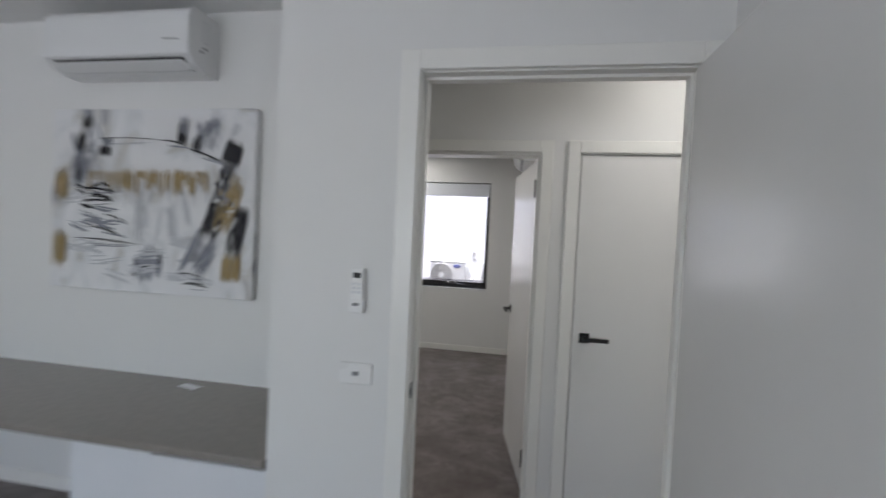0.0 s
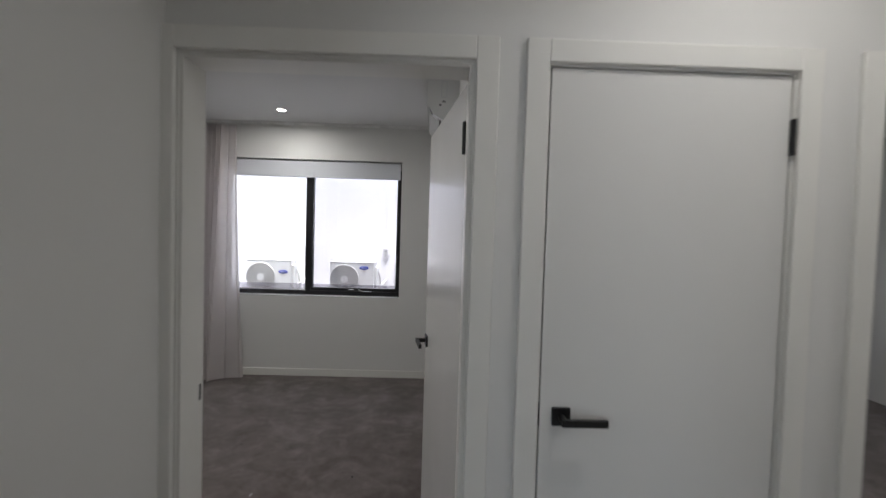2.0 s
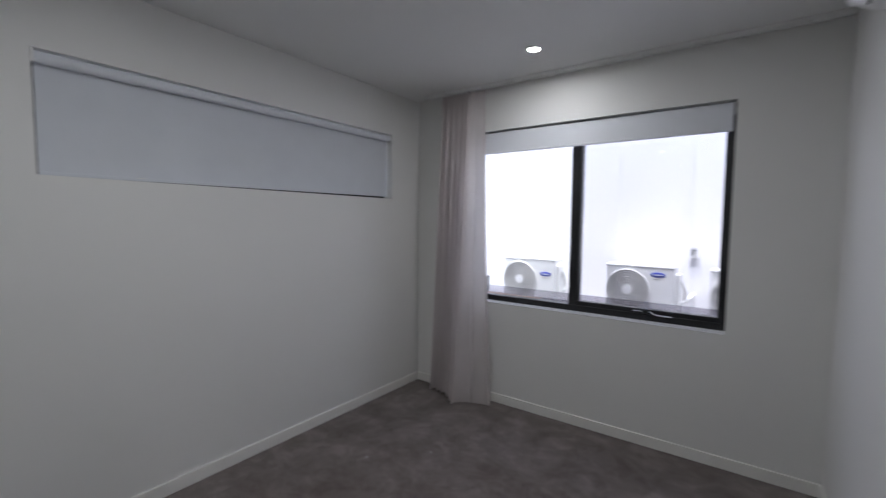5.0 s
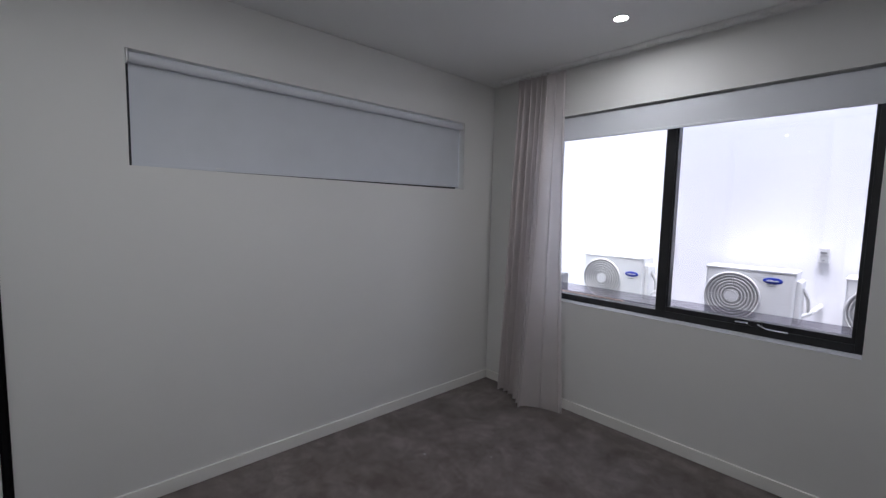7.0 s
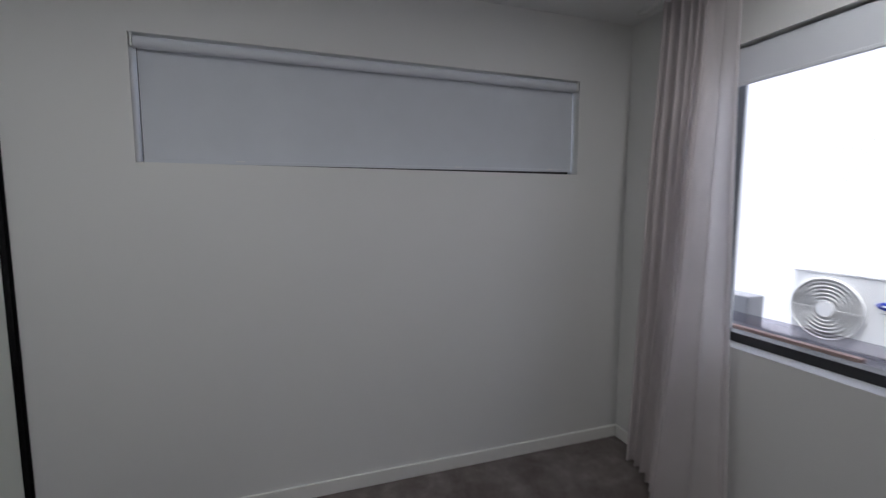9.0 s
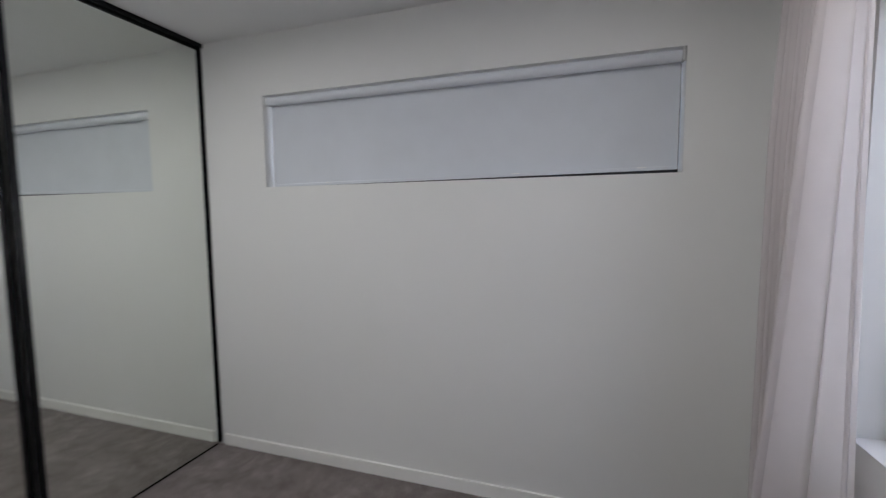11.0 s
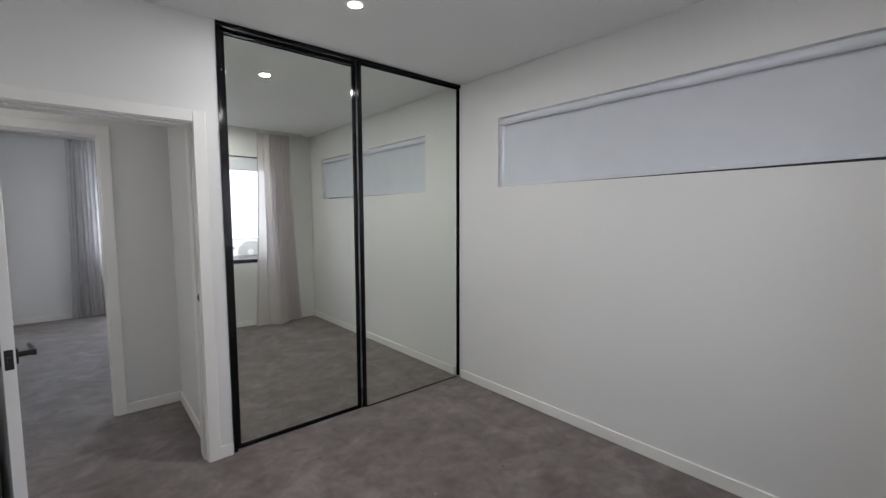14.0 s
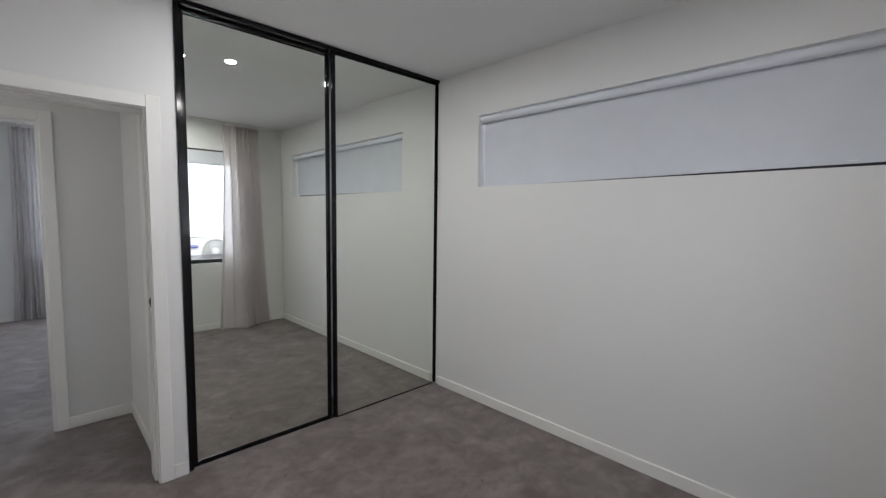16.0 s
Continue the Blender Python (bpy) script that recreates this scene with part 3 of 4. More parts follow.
# ---- curtains ----
def curtain(name, m, spans, height, depth, label, seed, cloth, foot=()):
    """A pleated sheer: spans are (length, folds, depth factor) from one end to the other; hem wavers slightly wider than the heading.
    foot: places along the heading, and where along and out from it the cloth comes down there."""
    rnd = random.Random(seed)
    root = thing(name, m, label, "curtain")
    pts = []
    x = 0.0
    for length, folds, deep in spans:
        widths = [rnd.uniform(0.55, 1.45) for _ in range(folds)]
        scale = length / sum(widths)
        for wd in widths:
            amp, lean = deep * rnd.uniform(0.55, 1.1), rnd.uniform(0.10, 0.22)
            for i in range(14):
                f = i / 14
                pts.append((x + wd * scale * (f + lean * math.sin(4 * math.pi * f)), math.sin(f * 2 * math.pi) * amp, deep))
            x += wd * scale
    total = x
    bm = bmesh.new()
    rows = 22
    grid = []
    for j in range(rows + 1):
        f = j / rows
        z = height * (1 - f)
        row = []
        for i, (px, py, deep) in enumerate(pts):
            u = px / total
            flare, ease = 1 + 0.24 * f ** 1.5, f ** 1.5
            swing = 0.010 * math.sin(u * 9 + f * 2.2 + seed) * f
            pinch = 0.55 + 0.45 * min(1.0, f * 3.2)
            hx = total * 0.45 + (px - total * 0.45) * flare + 0.012 * math.sin(u * 23 + f * 3) * f
            hy = py * depth * pinch * (1 + 0.28 * f) + swing - 0.045 * f * f
            if foot:
                at, along, out = zip(*foot)
                hx = px + (np.interp(px, at, along) - px) * ease + 0.008 * math.sin(u * 23 + f * 3) * f
                hy = py * depth * pinch * (1 - 0.15 * f) + swing + np.interp(px, at, out) * ease
            hem = 0.005 * math.sin(u * 14 + seed) * (1 if j == rows else 0)
            row.append(bm.verts.new((hx, hy, z + hem)))
        grid.append(row)
    for j in range(rows):
        for i in range(len(pts) - 1):
            bm.faces.new((grid[j][i], grid[j][i + 1], grid[j + 1][i + 1], grid[j + 1][i]))
    part("cloth", bm, cloth, root, smooth=True)
    tape = bmesh.new()
    tops = []
    for i, (px, py, deep) in enumerate(pts):
        y = py * depth * 0.55
        tops.append([tape.verts.new((px, y - 0.0035, height - 0.002)), tape.verts.new((px, y - 0.0035, height - 0.075))])
    for a, b in zip(tops, tops[1:]):
        tape.faces.new((a[0], b[0], b[1], a[1]))
    part("heading_tape", tape, cloth, root, smooth=True)
    for i in range(0, len(pts), 14):
        g = bmesh.new()
        bm_rod(g, (pts[i][0], 0, height - 0.004), (pts[i][0], 0, height + 0.014), 0.004, seg=8)
        bm_box(g, (pts[i][0] - 0.006, -0.006, height + 0.012), (pts[i][0] + 0.006, 0.006, height + 0.018))
        part("glider", g, PLASTIC, root)
    return root


curtain("curtain", pose(-1.765, BN - 0.110, 0.010), [(0.31, 6, 1.0), (0.155, 1, 0.40)], C - 0.044 - 0.010, 0.070, "pale grey sheer curtain drawn aside beside the window", 4, CURTAIN, ((0.0, -0.12, 0.03), (0.16, 0.08, -0.03), (0.30, 0.27, -0.13), (0.465, 0.59, 0.03)))
curtain("curtain", pose(0.20, LS + 0.11, 0.010), [(0.44, 9, 1.0)], C - 0.044 - 0.010, 0.055, "pale grey sheer curtain drawn aside in the first room", 9, COOL_CURTAIN)
setting("trim_curtain_track_first_room", boxes(((SWX0 - 0.1, LS + 0.095, C - 0.022), (1.0, LS + 0.125, C - 0.001))), PLASTIC, "white ceiling curtain track", "curtain track")


# ---- downlights ----
def downlight(x, y, power, label):
    root = thing("downlight", pose(x, y, C), label, "ceiling light", "recessed downlights")
    ring = bmesh.new()
    prof = [(0.046, -0.0008), (0.047, -0.005), (0.036, -0.0035), (0.034, 0.0)]
    loops = []
    for i in range(32):
        a = 2 * math.pi * i / 32
        loops.append([ring.verts.new((r * math.cos(a), r * math.sin(a), z)) for r, z in prof])
    for i in range(32):
        p, q = loops[i], loops[(i + 1) % 32]
        for k in range(3):
            ring.faces.new((p[k], q[k], q[k + 1], p[k + 1]))
    part("bezel", ring, PLASTIC, root, smooth=True)
    d = bmesh.new()
    bmesh.ops.create_circle(d, cap_ends=True, segments=32, radius=0.0345, matrix=Matrix.Translation((0, 0, -0.0012)))
    part("diffuser", d, GLOW, root, "glowing round diffuser")
    lamp = new("lamp", bpy.data.lights.new("lamp", "AREA"))
    lamp.data.shape, lamp.data.size, lamp.data.energy, lamp.data.color = "DISK", 0.066, power, LAMP_COLOUR
    lamp.parent = root
    lamp.location = (0, 0, -0.006)
    return root


# the last two are unseen, added to brighten the first and side rooms
for x, y, p in ((-0.722, 4.925, 0.58), (-0.70, 3.03, 1.1), (1.62, 1.70, 0.32), (3.3, 1.70, 0.45), (-0.9, -1.9, 0.6), (3.4, 3.6, 0.8)):
    downlight(x, y, DOWNLIGHT_POWER * p, "lit white round recessed downlight in the ceiling; the first and side rooms' ones are added, unseen")


# ---- wall-mounted air conditioners ----
def indoor_unit(m, width, label, lip=0.080):
    """Split-system head: lies along x, its back on y = 0, hanging down from z = 0, facing -y; lip: how far above its foot the front panel ends."""
    root = thing("air_conditioner", m, label, "air conditioner")
    h, d = 0.295, 0.205
    body = bmesh.new()
    out = [(0, 0), (-d * 0.70, 0), (-d * 0.86, -0.012), (-d * 0.90, -0.035), (-d * 0.90, -h + lip + 0.005), (-d * 0.78, -h + lip * 0.44), (-d * 0.50, -h + 0.006), (-d * 0.42, -h), (0, -h)]
    bm_extrude(body, out, 0.008, width - 0.008)
    bmesh.ops.bevel(body, geom=[e for e in body.edges], offset=0.004, segments=2, affect="EDGES", clamp_overlap=True)
    part("body", body, AC_SHELL, root)
    front = bmesh.new()
    bm_extrude(front, [(-d * 0.90, -0.020), (-d * 0.97, -0.030), (-d, -0.055), (-d, -h + lip + 0.020), (-d * 0.985, -h + lip + 0.002), (-d * 0.90, -h + lip)], 0.0, width)
    bmesh.ops.bevel(front, geom=[e for e in front.edges], offset=0.005, segments=2, affect="EDGES", clamp_overlap=True)
    part("front_panel", front, AC_SHELL, root)
    vane = bmesh.new()
    bm_extrude(vane, [(-d * 0.895, -h + lip - 0.014), (-d * 0.915, -h + lip - 0.022), (-d * 0.62, -h + 0.004), (-d * 0.60, -h + 0.011)], 0.05, width - 0.05)
    part("air_vane", vane, AC_SHELL, root)
    # near-black solid in place of the shaded slot behind the vane
    slot = bmesh.new()
    bm_extrude(slot, [(-d * 0.885, -h + lip - 0.001), (-d * 0.86, -h + lip * 0.65), (-d * 0.56, -h + 0.008), (-d * 0.52, -h + 0.030)], 0.045, width - 0.045)
    part("air_outlet_shade", slot, DARK, root)
    for x in (0.0, width - 0.009):
        cap = bmesh.new()
        bm_extrude(cap, [(0, -0.004), (-d * 0.84, -0.004), (-d * 0.93, -0.04), (-d * 0.93, -h + lip + 0.010), (-d * 0.80, -h + lip * 0.45), (-d * 0.45, -h + 0.001), (0, -h + 0.001)], x, x + 0.009)
        part("end_cap", cap, AC_SHELL, root)
        sx = -1 if x == 0 else 1
        ex = x if x == 0 else x + 0.009
        plate = lambda k, y0, z0, y1, z1: ((min(ex, ex + sx * k), y0, z0), (max(ex, ex + sx * k), y1, z1))
        part("hatch_rim", boxes(plate(0.002, -d * 0.56, -0.150, -d * 0.54, -0.045), plate(0.002, -d * 0.40, -0.150, -d * 0.38, -0.045), plate(0.002, -d * 0.54, -0.150, -d * 0.40, -0.146), plate(0.002, -d * 0.54, -0.049, -d * 0.40, -0.045)), BLIND_GREY, root, "pale rim of a knock-out hatch")
        part("arrow_mark", boxes(plate(0.001, -d * 0.55, -0.180, -d * 0.41, -0.174), plate(0.001, -d * 0.51, -0.174, -d * 0.45, -0.167)), PLASTIC_GREY, root, "small grey moulded mark")
        part("cover_screw", boxes(((x - 0.0015 if x == 0 else x + 0.009, -d * 0.62, -h + 0.09), (x if x == 0 else x + 0.0105, -d * 0.55, -h + 0.105)), bevel=0.0006), PLASTIC_GREY, root)
    part("indicator", boxes(((width - 0.14, -d - 0.0012, -h + 0.125), (width - 0.06, -d + 0.001, -h + 0.131)), bevel=0.0003), PLASTIC_GREY, root)
    return root


indoor_unit(pose(-1.70, NOOK, 2.60), 0.84, "white split-system air conditioner high on the nook wall", 0.052)
indoor_unit(pose(BE, 4.40, 2.575, 0, 0, -90), 0.70, "white split-system air conditioner high on the bedroom wall")


# ---- desk nook of the first room ----
desk = thing("built_in_desk", pose(0, 0, 0), "long taupe stone desk spanning the nook", "desk")
part("worktop", boxes(((LW, 1.105, 0.702), (-0.131, NOOK - 0.001, 0.722)), bevel=0.002), STONE, desk)
part("front_edge", boxes(((LW, 1.107, 0.692), (-0.131, 1.127, 0.7018)), bevel=0.0015), STONE, desk)
slip = thing("paper_slip", pose(-0.885, 1.645, 0.7222, 0, 0, -12), "small white paper slip lying on the desk", "paper")
fold = bmesh.new()
bm_extrude(fold, [(-0.022, 0.0), (0.0, 0.004), (0.024, 0.0006), (0.024, 0.0012), (0.0, 0.0048), (-0.022, 0.0007)], -0.055, 0.055)
part("sheet", fold, PAPER, slip)
dr = thing("drawer_unit", pose(-0.625, 1.135, 0), "white drawer unit under the desk", "drawers")
part("carcass", boxes(((0, 0.02, 0.06), (0.494, 0.56, 0.694)), bevel=0.002), LAMINATE, dr)
part("plinth", boxes(((0.01, 0.05, 0), (0.484, 0.54, 0.06))), LAMINATE, dr)
for z0, z1 in ((0.065, 0.265), (0.27, 0.47), (0.475, 0.668)):
    part("drawer_front", boxes(((0.002, 0, z0), (0.492, 0.019, z1)), bevel=0.002), LAMINATE, dr)
# dark strip for the shade between top drawer and worktop
part("finger_gap_shade", boxes(((0.004, 0.012, 0.669), (0.490, 0.0195, 0.692))), DARK, dr)
cb = thing("desk_cabinet", pose(-1.06, 1.20, 0), "white panelled desk cabinet", "cabinet")
part("carcass", boxes(((0, 0.02, 0.06), (0.43, 0.52, 0.694)), bevel=0.002), LAMINATE, cb)
part("plinth", boxes(((0.01, 0.05, 0), (0.42, 0.50, 0.06))), LAMINATE, cb)
part("door", boxes(((0.002, 0, 0.065), (0.428, 0.019, 0.69)), bevel=0.002), LAMINATE, cb)


# abstract canvas: strokes of thick paint lie on the stretched cloth
def painting():
    w, h, d = 1.235, 0.975, 0.04
    root = thing("painting", pose(-1.835, NOOK - d - 0.002, 1.175), "abstract canvas in white, grey, black and ochre", "painting")
    part("canvas", boxes(((0, 0, 0), (w, d, h)), bevel=0.004), CANVAS, root)
    rnd = random.Random(11)
    lift = [0.0012]

    def brush(name, mat, u, v, length, width, turn=0.0, cover=0.85, bend=0.0):
        """One loaded brush stroke: many thin bristle streaks side by side, with ragged ends and gaps."""
        bm = bmesh.new()
        run, wide = length * w, width * w
        n = max(3, int(wide / 0.0045))
        ca, sa = math.cos(radians(turn)), math.sin(radians(turn))
        lift[0] += 0.00003
        for i in range(n):
            if rnd.random() > cover:
                continue
            off = (i + 0.5) / n * wide - wide / 2 + rnd.uniform(-0.002, 0.002)
            s0 = -run / 2 * rnd.uniform(0.62, 1.08)
            s1 = run / 2 * rnd.uniform(0.55, 1.1)
            half = wide / n * rnd.uniform(0.45, 1.0)
            y = -lift[0] - rnd.uniform(0, 0.0005)
            prev = None
            for k in range(5):
                f = k / 4
                s = s0 + (s1 - s0) * f
                o = off + bend * wide * math.sin(math.pi * f) + rnd.uniform(-0.0012, 0.0012)
                t = half * (0.25 if k in (0, 4) else 1.0)
                pair = []
                for e in (o - t, o + t):
                    px, pz = u * w + s * ca - e * sa, v * h + s * sa + e * ca
                    pair.append(bm.verts.new((min(max(px, 0.003), w - 0.003), y, min(max(pz, 0.003), h - 0.003))))
                if prev:
                    bm.faces.new((prev[0], pair[0], pair[1], prev[1]))
                prev = pair
        bmesh.ops.recalc_face_normals(bm, faces=bm.faces[:])
        tagged(part(name, bm, mat, root), kind="stuff")

    def scrub(name, mat, u, v, du, dv, length, width, turn, n, cover=0.6, spin=14):
        for _ in range(n):
            brush(name, mat, u + rnd.uniform(-du, du), v + rnd.uniform(-dv, dv), length * rnd.uniform(0.6, 1.2), width * rnd.uniform(0.6, 1.2), turn + rnd.uniform(-spin, spin), cover)

    # washes of pale and mid grey
    scrub("paint_wash", PALEPAINT, 0.20, 0.62, 0.15, 0.14, 0.16, 0.05, 10, 9, 0.5, 40)
    scrub("paint_wash", PALEPAINT, 0.82, 0.84, 0.13, 0.08, 0.13, 0.04, 70, 8, 0.5, 30)
    scrub("paint_wash", PALEPAINT, 0.58, 0.42, 0.13, 0.13, 0.20, 0.045, 88, 12, 0.5, 12)
    scrub("paint_wash", CANVAS, 0.52, 0.76, 0.17, 0.03, 0.22, 0.05, -4, 8, 0.8, 8)
    scrub("paint_wash", GREYPAINT, 0.51, 0.16, 0.055, 0.035, 0.12, 0.035, 88, 16, 0.5, 9)
    scrub("paint_wash", PALEPAINT, 0.45, 0.20, 0.34, 0.12, 0.16, 0.04, 4, 16, 0.45, 20)
    scrub("paint_wash", CANVAS, 0.46, 0.74, 0.22, 0.045, 0.20, 0.05, -3, 10, 0.85, 8)
    scrub("paint_wash", INK, 0.50, 0.14, 0.07, 0.05, 0.05, 0.012, 60, 8, 0.4, 50)
    scrub("paint_wash", GREYPAINT, 0.24, 0.40, 0.10, 0.06, 0.14, 0.018, -14, 10, 0.5, 16)
    scrub("paint_wash", GREYPAINT, 0.20, 0.80, 0.08, 0.08, 0.11, 0.022, 82, 10, 0.5, 30)
    scrub("paint_wash", GREYPAINT, 0.77, 0.87, 0.06, 0.05, 0.08, 0.03, 80, 7, 0.45, 30)
    # row of drips hanging from the white hump
    for i in range(32):
        u, run = 0.20 + i * 0.0185 + rnd.uniform(-0.006, 0.006), rnd.uniform(0.045, 0.125)
        brush("paint_drip", PALEPAINT, u + 0.009, 0.655 - run * 0.8, run * 1.3, 0.010, 90 + rnd.uniform(-3, 3), 0.6)
        brush("paint_drip", GOLD, u, 0.675 - run * 0.63, run, rnd.uniform(0.010, 0.020), 90 + rnd.uniform(-4, 4), 0.75)
    for u, v, n in ((0.645, 0.62, 0.10), (0.715, 0.60, 0.11), (0.53, 0.63, 0.08)):
        brush("paint_drip", GOLD, u, v, n, 0.026, 88, 0.95)
    # dense leaning figure of black and ochre
    brush("paint_stroke", GREYPAINT, 0.715, 0.25, 0.22, 0.032, 62, 0.8)
    scrub("paint_stroke", GREYPAINT, 0.785, 0.23, 0.025, 0.04, 0.12, 0.05, 65, 4, 0.6)
    brush("paint_stroke", GOLD, 0.885, 0.50, 0.24, 0.095, 75, 1.0)
    brush("paint_stroke", GOLD, 0.905, 0.165, 0.125, 0.085, 86, 0.95)
    brush("paint_stroke", GOLD, 0.86, 0.44, 0.13, 0.05, 66, 0.8)
    brush("paint_stroke", INK, 0.900, 0.765, 0.11, 0.085, 72, 1.0)
    brush("paint_stroke", INK, 0.862, 0.62, 0.24, 0.045, 70, 0.85)
    brush("paint_stroke", INK, 0.822, 0.42, 0.20, 0.080, 70, 1.0)
    brush("paint_stroke", INK, 0.932, 0.36, 0.22, 0.07, 76, 0.95)
    scrub("paint_stroke", INK, 0.86, 0.55, 0.03, 0.12, 0.05, 0.025, 60, 9, 0.6, 45)
    scrub("paint_stroke", GOLD, 0.88, 0.52, 0.04, 0.10, 0.06, 0.02, 65, 8, 0.6, 45)
    scrub("paint_stroke", INK, 0.24, 0.50, 0.09, 0.09, 0.06, 0.016, -8, 12, 0.6, 30)
    scrub("paint_stroke", GREYPAINT, 0.14, 0.72, 0.04, 0.16, 0.10, 0.03, 84, 9, 0.5, 20)
    scrub("paint_stroke", GREYPAINT, 0.89, 0.60, 0.04, 0.10, 0.07, 0.03, 60, 7, 0.5, 40)
    scrub("paint_stroke", CANVAS, 0.88, 0.46, 0.05, 0.16, 0.06, 0.010, 60, 9, 0.6, 50)
    # ink marks standing on the hump, and the mass at the other end
    for u, v, n, wd in ((0.66, 0.86, 0.10, 0.042), (0.735, 0.815, 0.075, 0.034), (0.19, 0.93, 0.08, 0.045), (0.16, 0.82, 0.10, 0.036), (0.15, 0.67, 0.13, 0.028), (0.28, 0.77, 0.05, 0.06)):
        brush("paint_stroke", INK, u, v, n, wd, 84, 0.8)
        brush("paint_smear", GREYPAINT, u + 0.012, v + 0.05, n * 0.9, wd * 0.9, 86, 0.5)
    brush("paint_stroke", GOLD, 0.06, 0.58, 0.15, 0.06, 88, 0.8)
    brush("paint_stroke", GOLD, 0.05, 0.22, 0.17, 0.07, 88, 0.8)
    for u, v, n, a in ((0.40, 0.835, 0.34, -1), (0.62, 0.815, 0.16, -9), (0.78, 0.745, 0.20, -19), (0.23, 0.555, 0.18, -2), (0.24, 0.49, 0.16, 2), (0.34, 0.40, 0.14, -16),
                       (0.30, 0.27, 0.34, -3), (0.72, 0.115, 0.12, -4), (0.74, 0.06, 0.14, -4), (0.30, 0.33, 0.22, -12)):
        brush("paint_line", INK, u, v, n, 0.008, a, 0.8, 0.8)
        brush("paint_line", GREYPAINT, u + 0.03, v - 0.02, n * 0.7, 0.007, a + 4, 0.6)


painting()

# controls on the wall pier
rc = thing("remote_control", pose(0.192, LN - 0.001, 1.353), "white air-conditioner remote in a wall holder", "remote control")
hold = bmesh.new()
bm_box(hold, (-0.0262, -0.023, -0.076), (0.0262, 0, -0.030), 0.004)
part("holder", hold, PLASTIC, rc)
body = part("body", boxes(((-0.024, -0.020, -0.070), (0.024, -0.003, 0.076)), bevel=0.005), PLASTIC, rc)
part("display", boxes(((-0.014, -0.0208, 0.042), (0.014, -0.0195, 0.060)), bevel=0.0005), DARK, body, "grey display window")
for z in (0.022, 0.008, -0.006):
    for x in (-0.010, 0.010):
        part("button", boxes(((x - 0.006, -0.0218, z - 0.004), (x + 0.006, -0.0195, z + 0.004)), bevel=0.0012), BLIND_GREY, body)
part("badge", boxes(((-0.011, -0.0252, -0.052), (0.011, -0.0238, -0.042)), bevel=0.0006), PLASTIC_GREY, rc)
sw = thing("light_switch", pose(0.196, LN - 0.0005, 1.066), "white wall switch plate with one rocker", "light switch")
part("plate", boxes(((-0.058, -0.009, -0.037), (0.058, 0, 0.037)), bevel=0.003), PLASTIC, sw)
part("rocker", boxes(((-0.011, -0.0125, -0.007), (0.011, -0.008, 0.007)), bevel=0.0015), PLASTIC_GREY, sw)

# ---- outside: narrow side passage with condensers on a ledge ----
GZ = -0.25
setting("ground", boxes(((-400, -400, GZ - 0.2), (400, 400, GZ))), CONCRETE, "grey concrete ground around the houses", "ground")
NY = 6.74
nb = thing("neighbour_house", pose(0, 0, 0), "white rendered side wall of the next house", "house")
part("wall", boxes(((-14, NY, GZ), (10, NY + 4, 3.15))), RENDER, nb)
part("roof", boxes(((-14.1, NY - 0.06, 3.15), (10.1, NY + 4.1, 3.24)), bevel=0.01), DARK_CAP, nb)
setting("ledge", boxes(((-9, NY - 0.55, GZ), (7, NY - 0.002, 0.697)), bevel=0.006), CONCRETE, "concrete ledge along the next house", "ledge")
setting("window_sill_outside", boxes(((NWX0 - 0.3, BN + 0.236, GZ), (NWX1 + 0.3, BN + 0.46, 0.865)), bevel=0.006), DARK_CAP, "dark weathered capping outside the window", "sill")
# see-through strip added to draw a grey band across the pane's foot
gl = thing("added_strip", pose(0, BN + 0.40, 0.865), "low grey see-through strip added on the capping", "glass strip")
g = part("sheet", boxes(((NWX0 - 0.25, 0, 0), (NWX1 + 0.25, 0.006, 0.075)), bevel=0.001), TINT, gl)
g.visible_shadow = False
tp = thing("timber_offcut", pose(-1.62, BN + 0.30, 0.8655), "weathered red-brown timber offcut lying outside", "timber")
bm = bmesh.new()
bm_box(bm, (0, 0, 0), (0.62, 0.035, 0.019), 0.002)
part("board", bm, TIMBER, tp)
bk = thing("grey_block", pose(-2.02, 6.42, 0.6975), "dark grey block beside the condenser on the ledge", "block")
part("body", boxes(((-0.09, -0.06, 0), (0.10, 0.10, 0.235)), bevel=0.008), PLASTIC_GREY, bk)


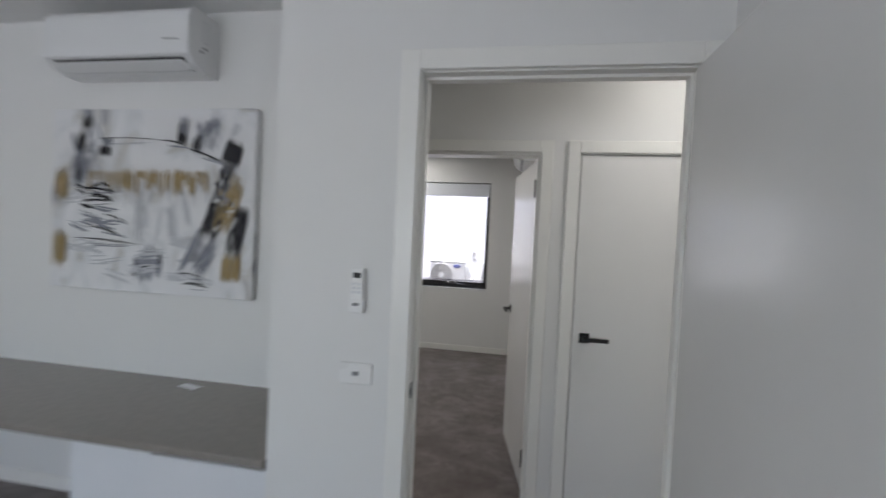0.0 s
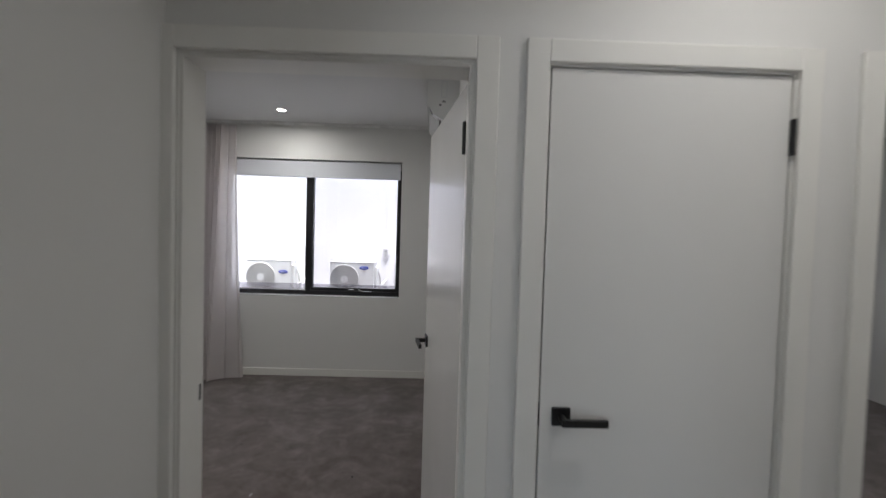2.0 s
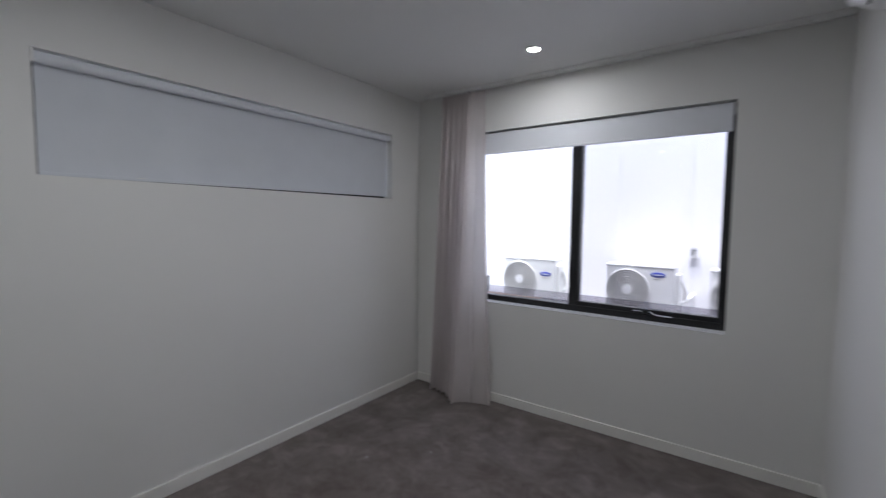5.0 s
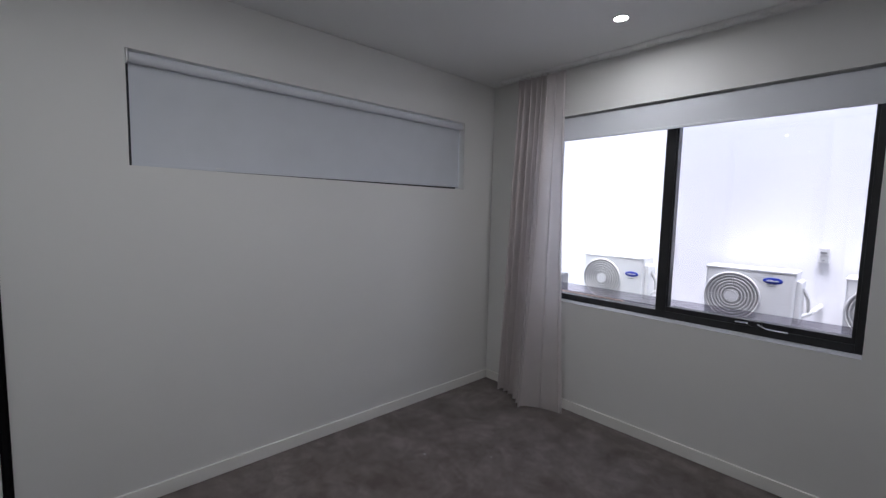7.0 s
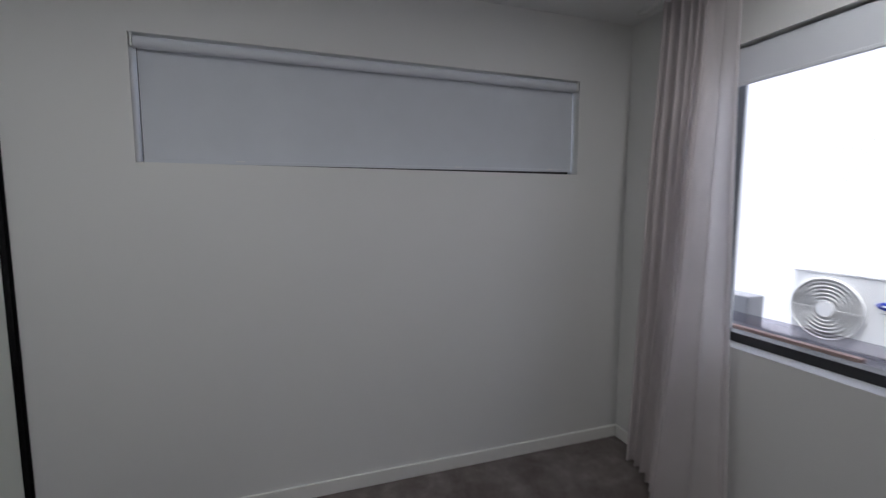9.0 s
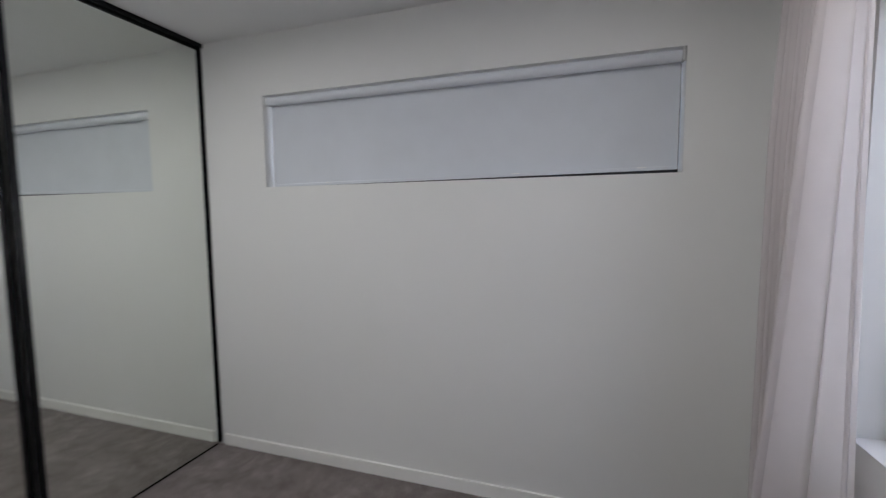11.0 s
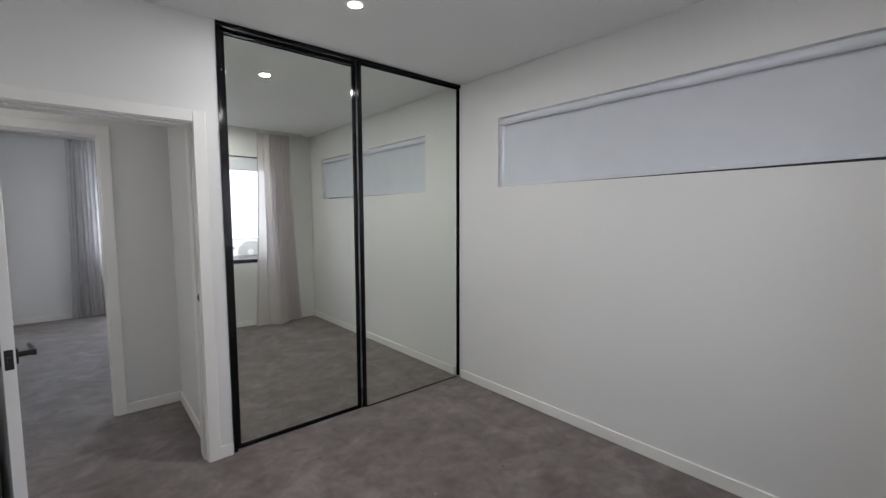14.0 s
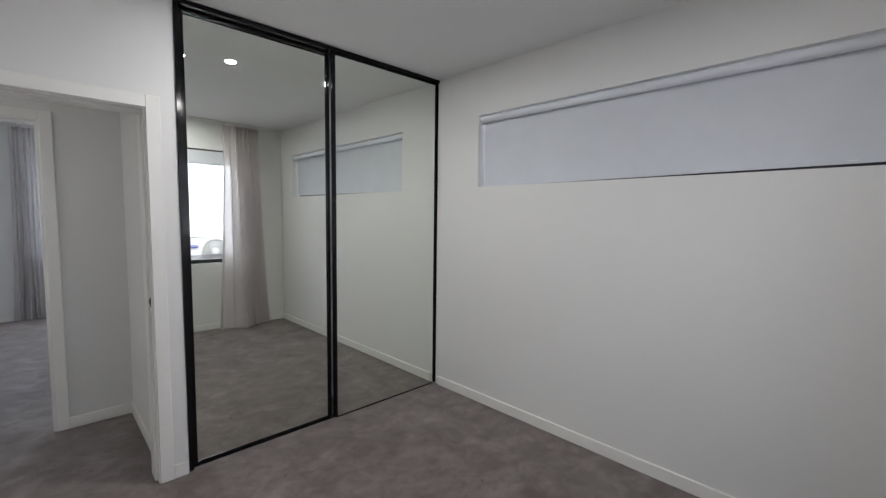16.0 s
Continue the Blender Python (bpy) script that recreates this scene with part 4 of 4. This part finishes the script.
def condenser(m, label, badge_drop=0.072, bx=0.435):
    """Outdoor unit facing -y: case 0.57 wide, ring-guarded fan, badge, valve cover and feet."""
    root = thing("outdoor_condenser", m, label, "condenser", "condensers on the ledge")
    w, d, z0, z1 = 0.565, 0.23, 0.03, 0.468
    part("case", boxes(((0, 0, z0), (w, d, z1)), bevel=0.012), UNIT, root)
    part("lid", boxes(((-0.004, -0.004, z1 - 0.016), (w + 0.004, d + 0.004, z1 + 0.004)), bevel=0.006), UNIT, root)
    cx, cz, R = 0.186, 0.5 * (z0 + z1) - 0.002, 0.180
    disc = bmesh.new()
    bm_rod(disc, (cx, -0.003, cz), (cx, 0.01, cz), R, seg=48)
    fan = part("fan_opening", disc, UNIT_DARK, root, "grey fan opening")
    for i in range(7):
        r = R * (0.27 + 0.73 * i / 6)
        t = bmesh.new()
        seg, sub, tr = 40, 6, 0.0045 if i < 6 else 0.008
        loops = []
        for k in range(seg):
            a = 2 * math.pi * k / seg
            loops.append([t.verts.new((cx + (r + tr * math.cos(b)) * math.cos(a), -0.012 + tr * math.sin(b), cz + (r + tr * math.cos(b)) * math.sin(a))) for b in [2 * math.pi * s / sub for s in range(sub)]])
        for k in range(seg):
            p, q = loops[k], loops[(k + 1) % seg]
            for s in range(sub):
                t.faces.new((p[s], p[(s + 1) % sub], q[(s + 1) % sub], q[s]))
        part("guard_ring", t, GUARD, fan, smooth=True)
    sp = bmesh.new()
    for k in range(8):
        a = 2 * math.pi * k / 8
        bm_rod(sp, (cx, -0.010, cz), (cx + R * math.cos(a), -0.010, cz + R * math.sin(a)), 0.0028, seg=6)
    part("guard_spokes", sp, UNIT_DARK, fan)
    hub = bmesh.new()
    bm_rod(hub, (cx, -0.018, cz), (cx, 0.0, cz), R * 0.24, seg=28)
    part("hub", hub, UNIT, fan)
    badge = bmesh.new()
    bmesh.ops.create_uvsphere(badge, u_segments=24, v_segments=10, radius=1, matrix=Matrix.Translation((bx, -0.001, z1 - badge_drop)) @ Matrix.Diagonal((0.061, 0.004, 0.024, 1)))
    part("badge", badge, BLUE, root, "plain blue oval badge", smooth=True)
    part("badge_bar", boxes(((bx - 0.036, -0.0062, z1 - badge_drop - 0.005), (bx + 0.036, -0.0045, z1 - badge_drop + 0.004)), bevel=0.0005), PLASTIC, root)
    part("model_bar", boxes(((bx - 0.032, -0.0015, z1 - badge_drop - 0.044), (bx + 0.020, 0.001, z1 - badge_drop - 0.038))), PLASTIC_GREY, root)
    part("valve_cover", boxes(((w - 0.001, 0.05, z0 + 0.06), (w + 0.035, 0.20, z1 - 0.06)), bevel=0.012), UNIT, root)
    pipe = bmesh.new()
    px = w + 0.05
    bm_rod(pipe, (w + 0.03, 0.12, z1 - 0.12), (px + 0.015, 0.13, z1 - 0.20), 0.011)
    bm_rod(pipe, (px + 0.015, 0.13, z1 - 0.20), (px + 0.02, 0.14, z0 + 0.12), 0.011)
    part("pipe", pipe, UNIT_DARK, root, "grey insulated pipe")
    el = bmesh.new()
    bm_rod(el, (w + 0.02, 0.13, z0 + 0.10), (w + 0.09, 0.14, z0 + 0.15), 0.014)
    bm_rod(el, (w + 0.09, 0.14, z0 + 0.15), (w + 0.115, d + 0.09, z0 + 0.18), 0.016)
    part("conduit", el, PLASTIC, root, "white conduit elbow")
    for x in (0.06, w - 0.12):
        part("foot", boxes(((x, -0.015, 0), (x + 0.07, d + 0.015, z0 + 0.001)), bevel=0.004), DARK, root)
    return root


unit = condenser(pose(-0.611, 6.41, 0.6975), "ivory outdoor condenser with a ringed fan guard")
condenser(pose(-1.680, 6.41, 0.6975), "ivory outdoor condenser with its badge beside the fan", 0.150, 0.470)
copy_thing(unit, pose(0.215, 6.41, 0.6975))


def isolator(x, z):
    root = thing("isolator_switch", pose(x, NY - 0.001, z), "grey electrical isolator box on the rendered wall", "isolator", "isolators")
    part("case", boxes(((-0.032, -0.036, -0.060), (0.032, 0, 0.060)), bevel=0.006), ISOLATOR, root)
    part("cover", boxes(((-0.027, -0.041, -0.012), (0.027, -0.035, 0.052)), bevel=0.003), ISOLATOR, root)
    part("knob", boxes(((-0.020, -0.052, 0.010), (0.020, -0.040, 0.026)), bevel=0.003), PLASTIC_GREY, root, "dark grey rotary knob")
    part("cover_screw", boxes(((-0.006, -0.038, -0.046), (0.006, -0.0355, -0.036)), bevel=0.0008), PLASTIC_GREY, root)


isolator(0.062, 1.292)
isolator(-1.00, 1.30)

# crumbs and lint lying on the carpet
rnd = random.Random(21)
bm = bmesh.new()
for x, y in ((-1.12, 4.02), (-0.95, 3.62), (-0.42, 3.25), (-1.35, 3.55), (-0.78, 4.35), (-1.62, 4.55), (-0.25, 3.95), (-0.55, 2.75), (-1.05, 4.75), (0.25, 3.6), (-0.62, 3.98)):
    s = rnd.uniform(0.003, 0.007)
    bmesh.ops.create_icosphere(bm, subdivisions=1, radius=s, matrix=pose(x, y, s * 0.4, 0, 0, rnd.uniform(0, 180)) @ Matrix.Diagonal((1.5, 0.8, 0.6, 1)))
tagged(link_mesh("carpet_crumbs", bm, DARK), "tiny dark crumbs scattered on the carpet", "crumbs", kind="stuff")
bm = bmesh.new()
for x, y in ((-0.88, 3.48), (-1.5, 4.2), (-0.3, 3.4), (-1.2, 4.5)):
    s = rnd.uniform(0.005, 0.009)
    bmesh.ops.create_icosphere(bm, subdivisions=1, radius=s, matrix=pose(x, y, 0.002, 0, 0, rnd.uniform(0, 180)) @ Matrix.Diagonal((1.6, 0.7, 0.25, 1)))
tagged(link_mesh("carpet_lint", bm, PALEPAINT), "small pale lint tufts on the carpet", "lint", kind="stuff")
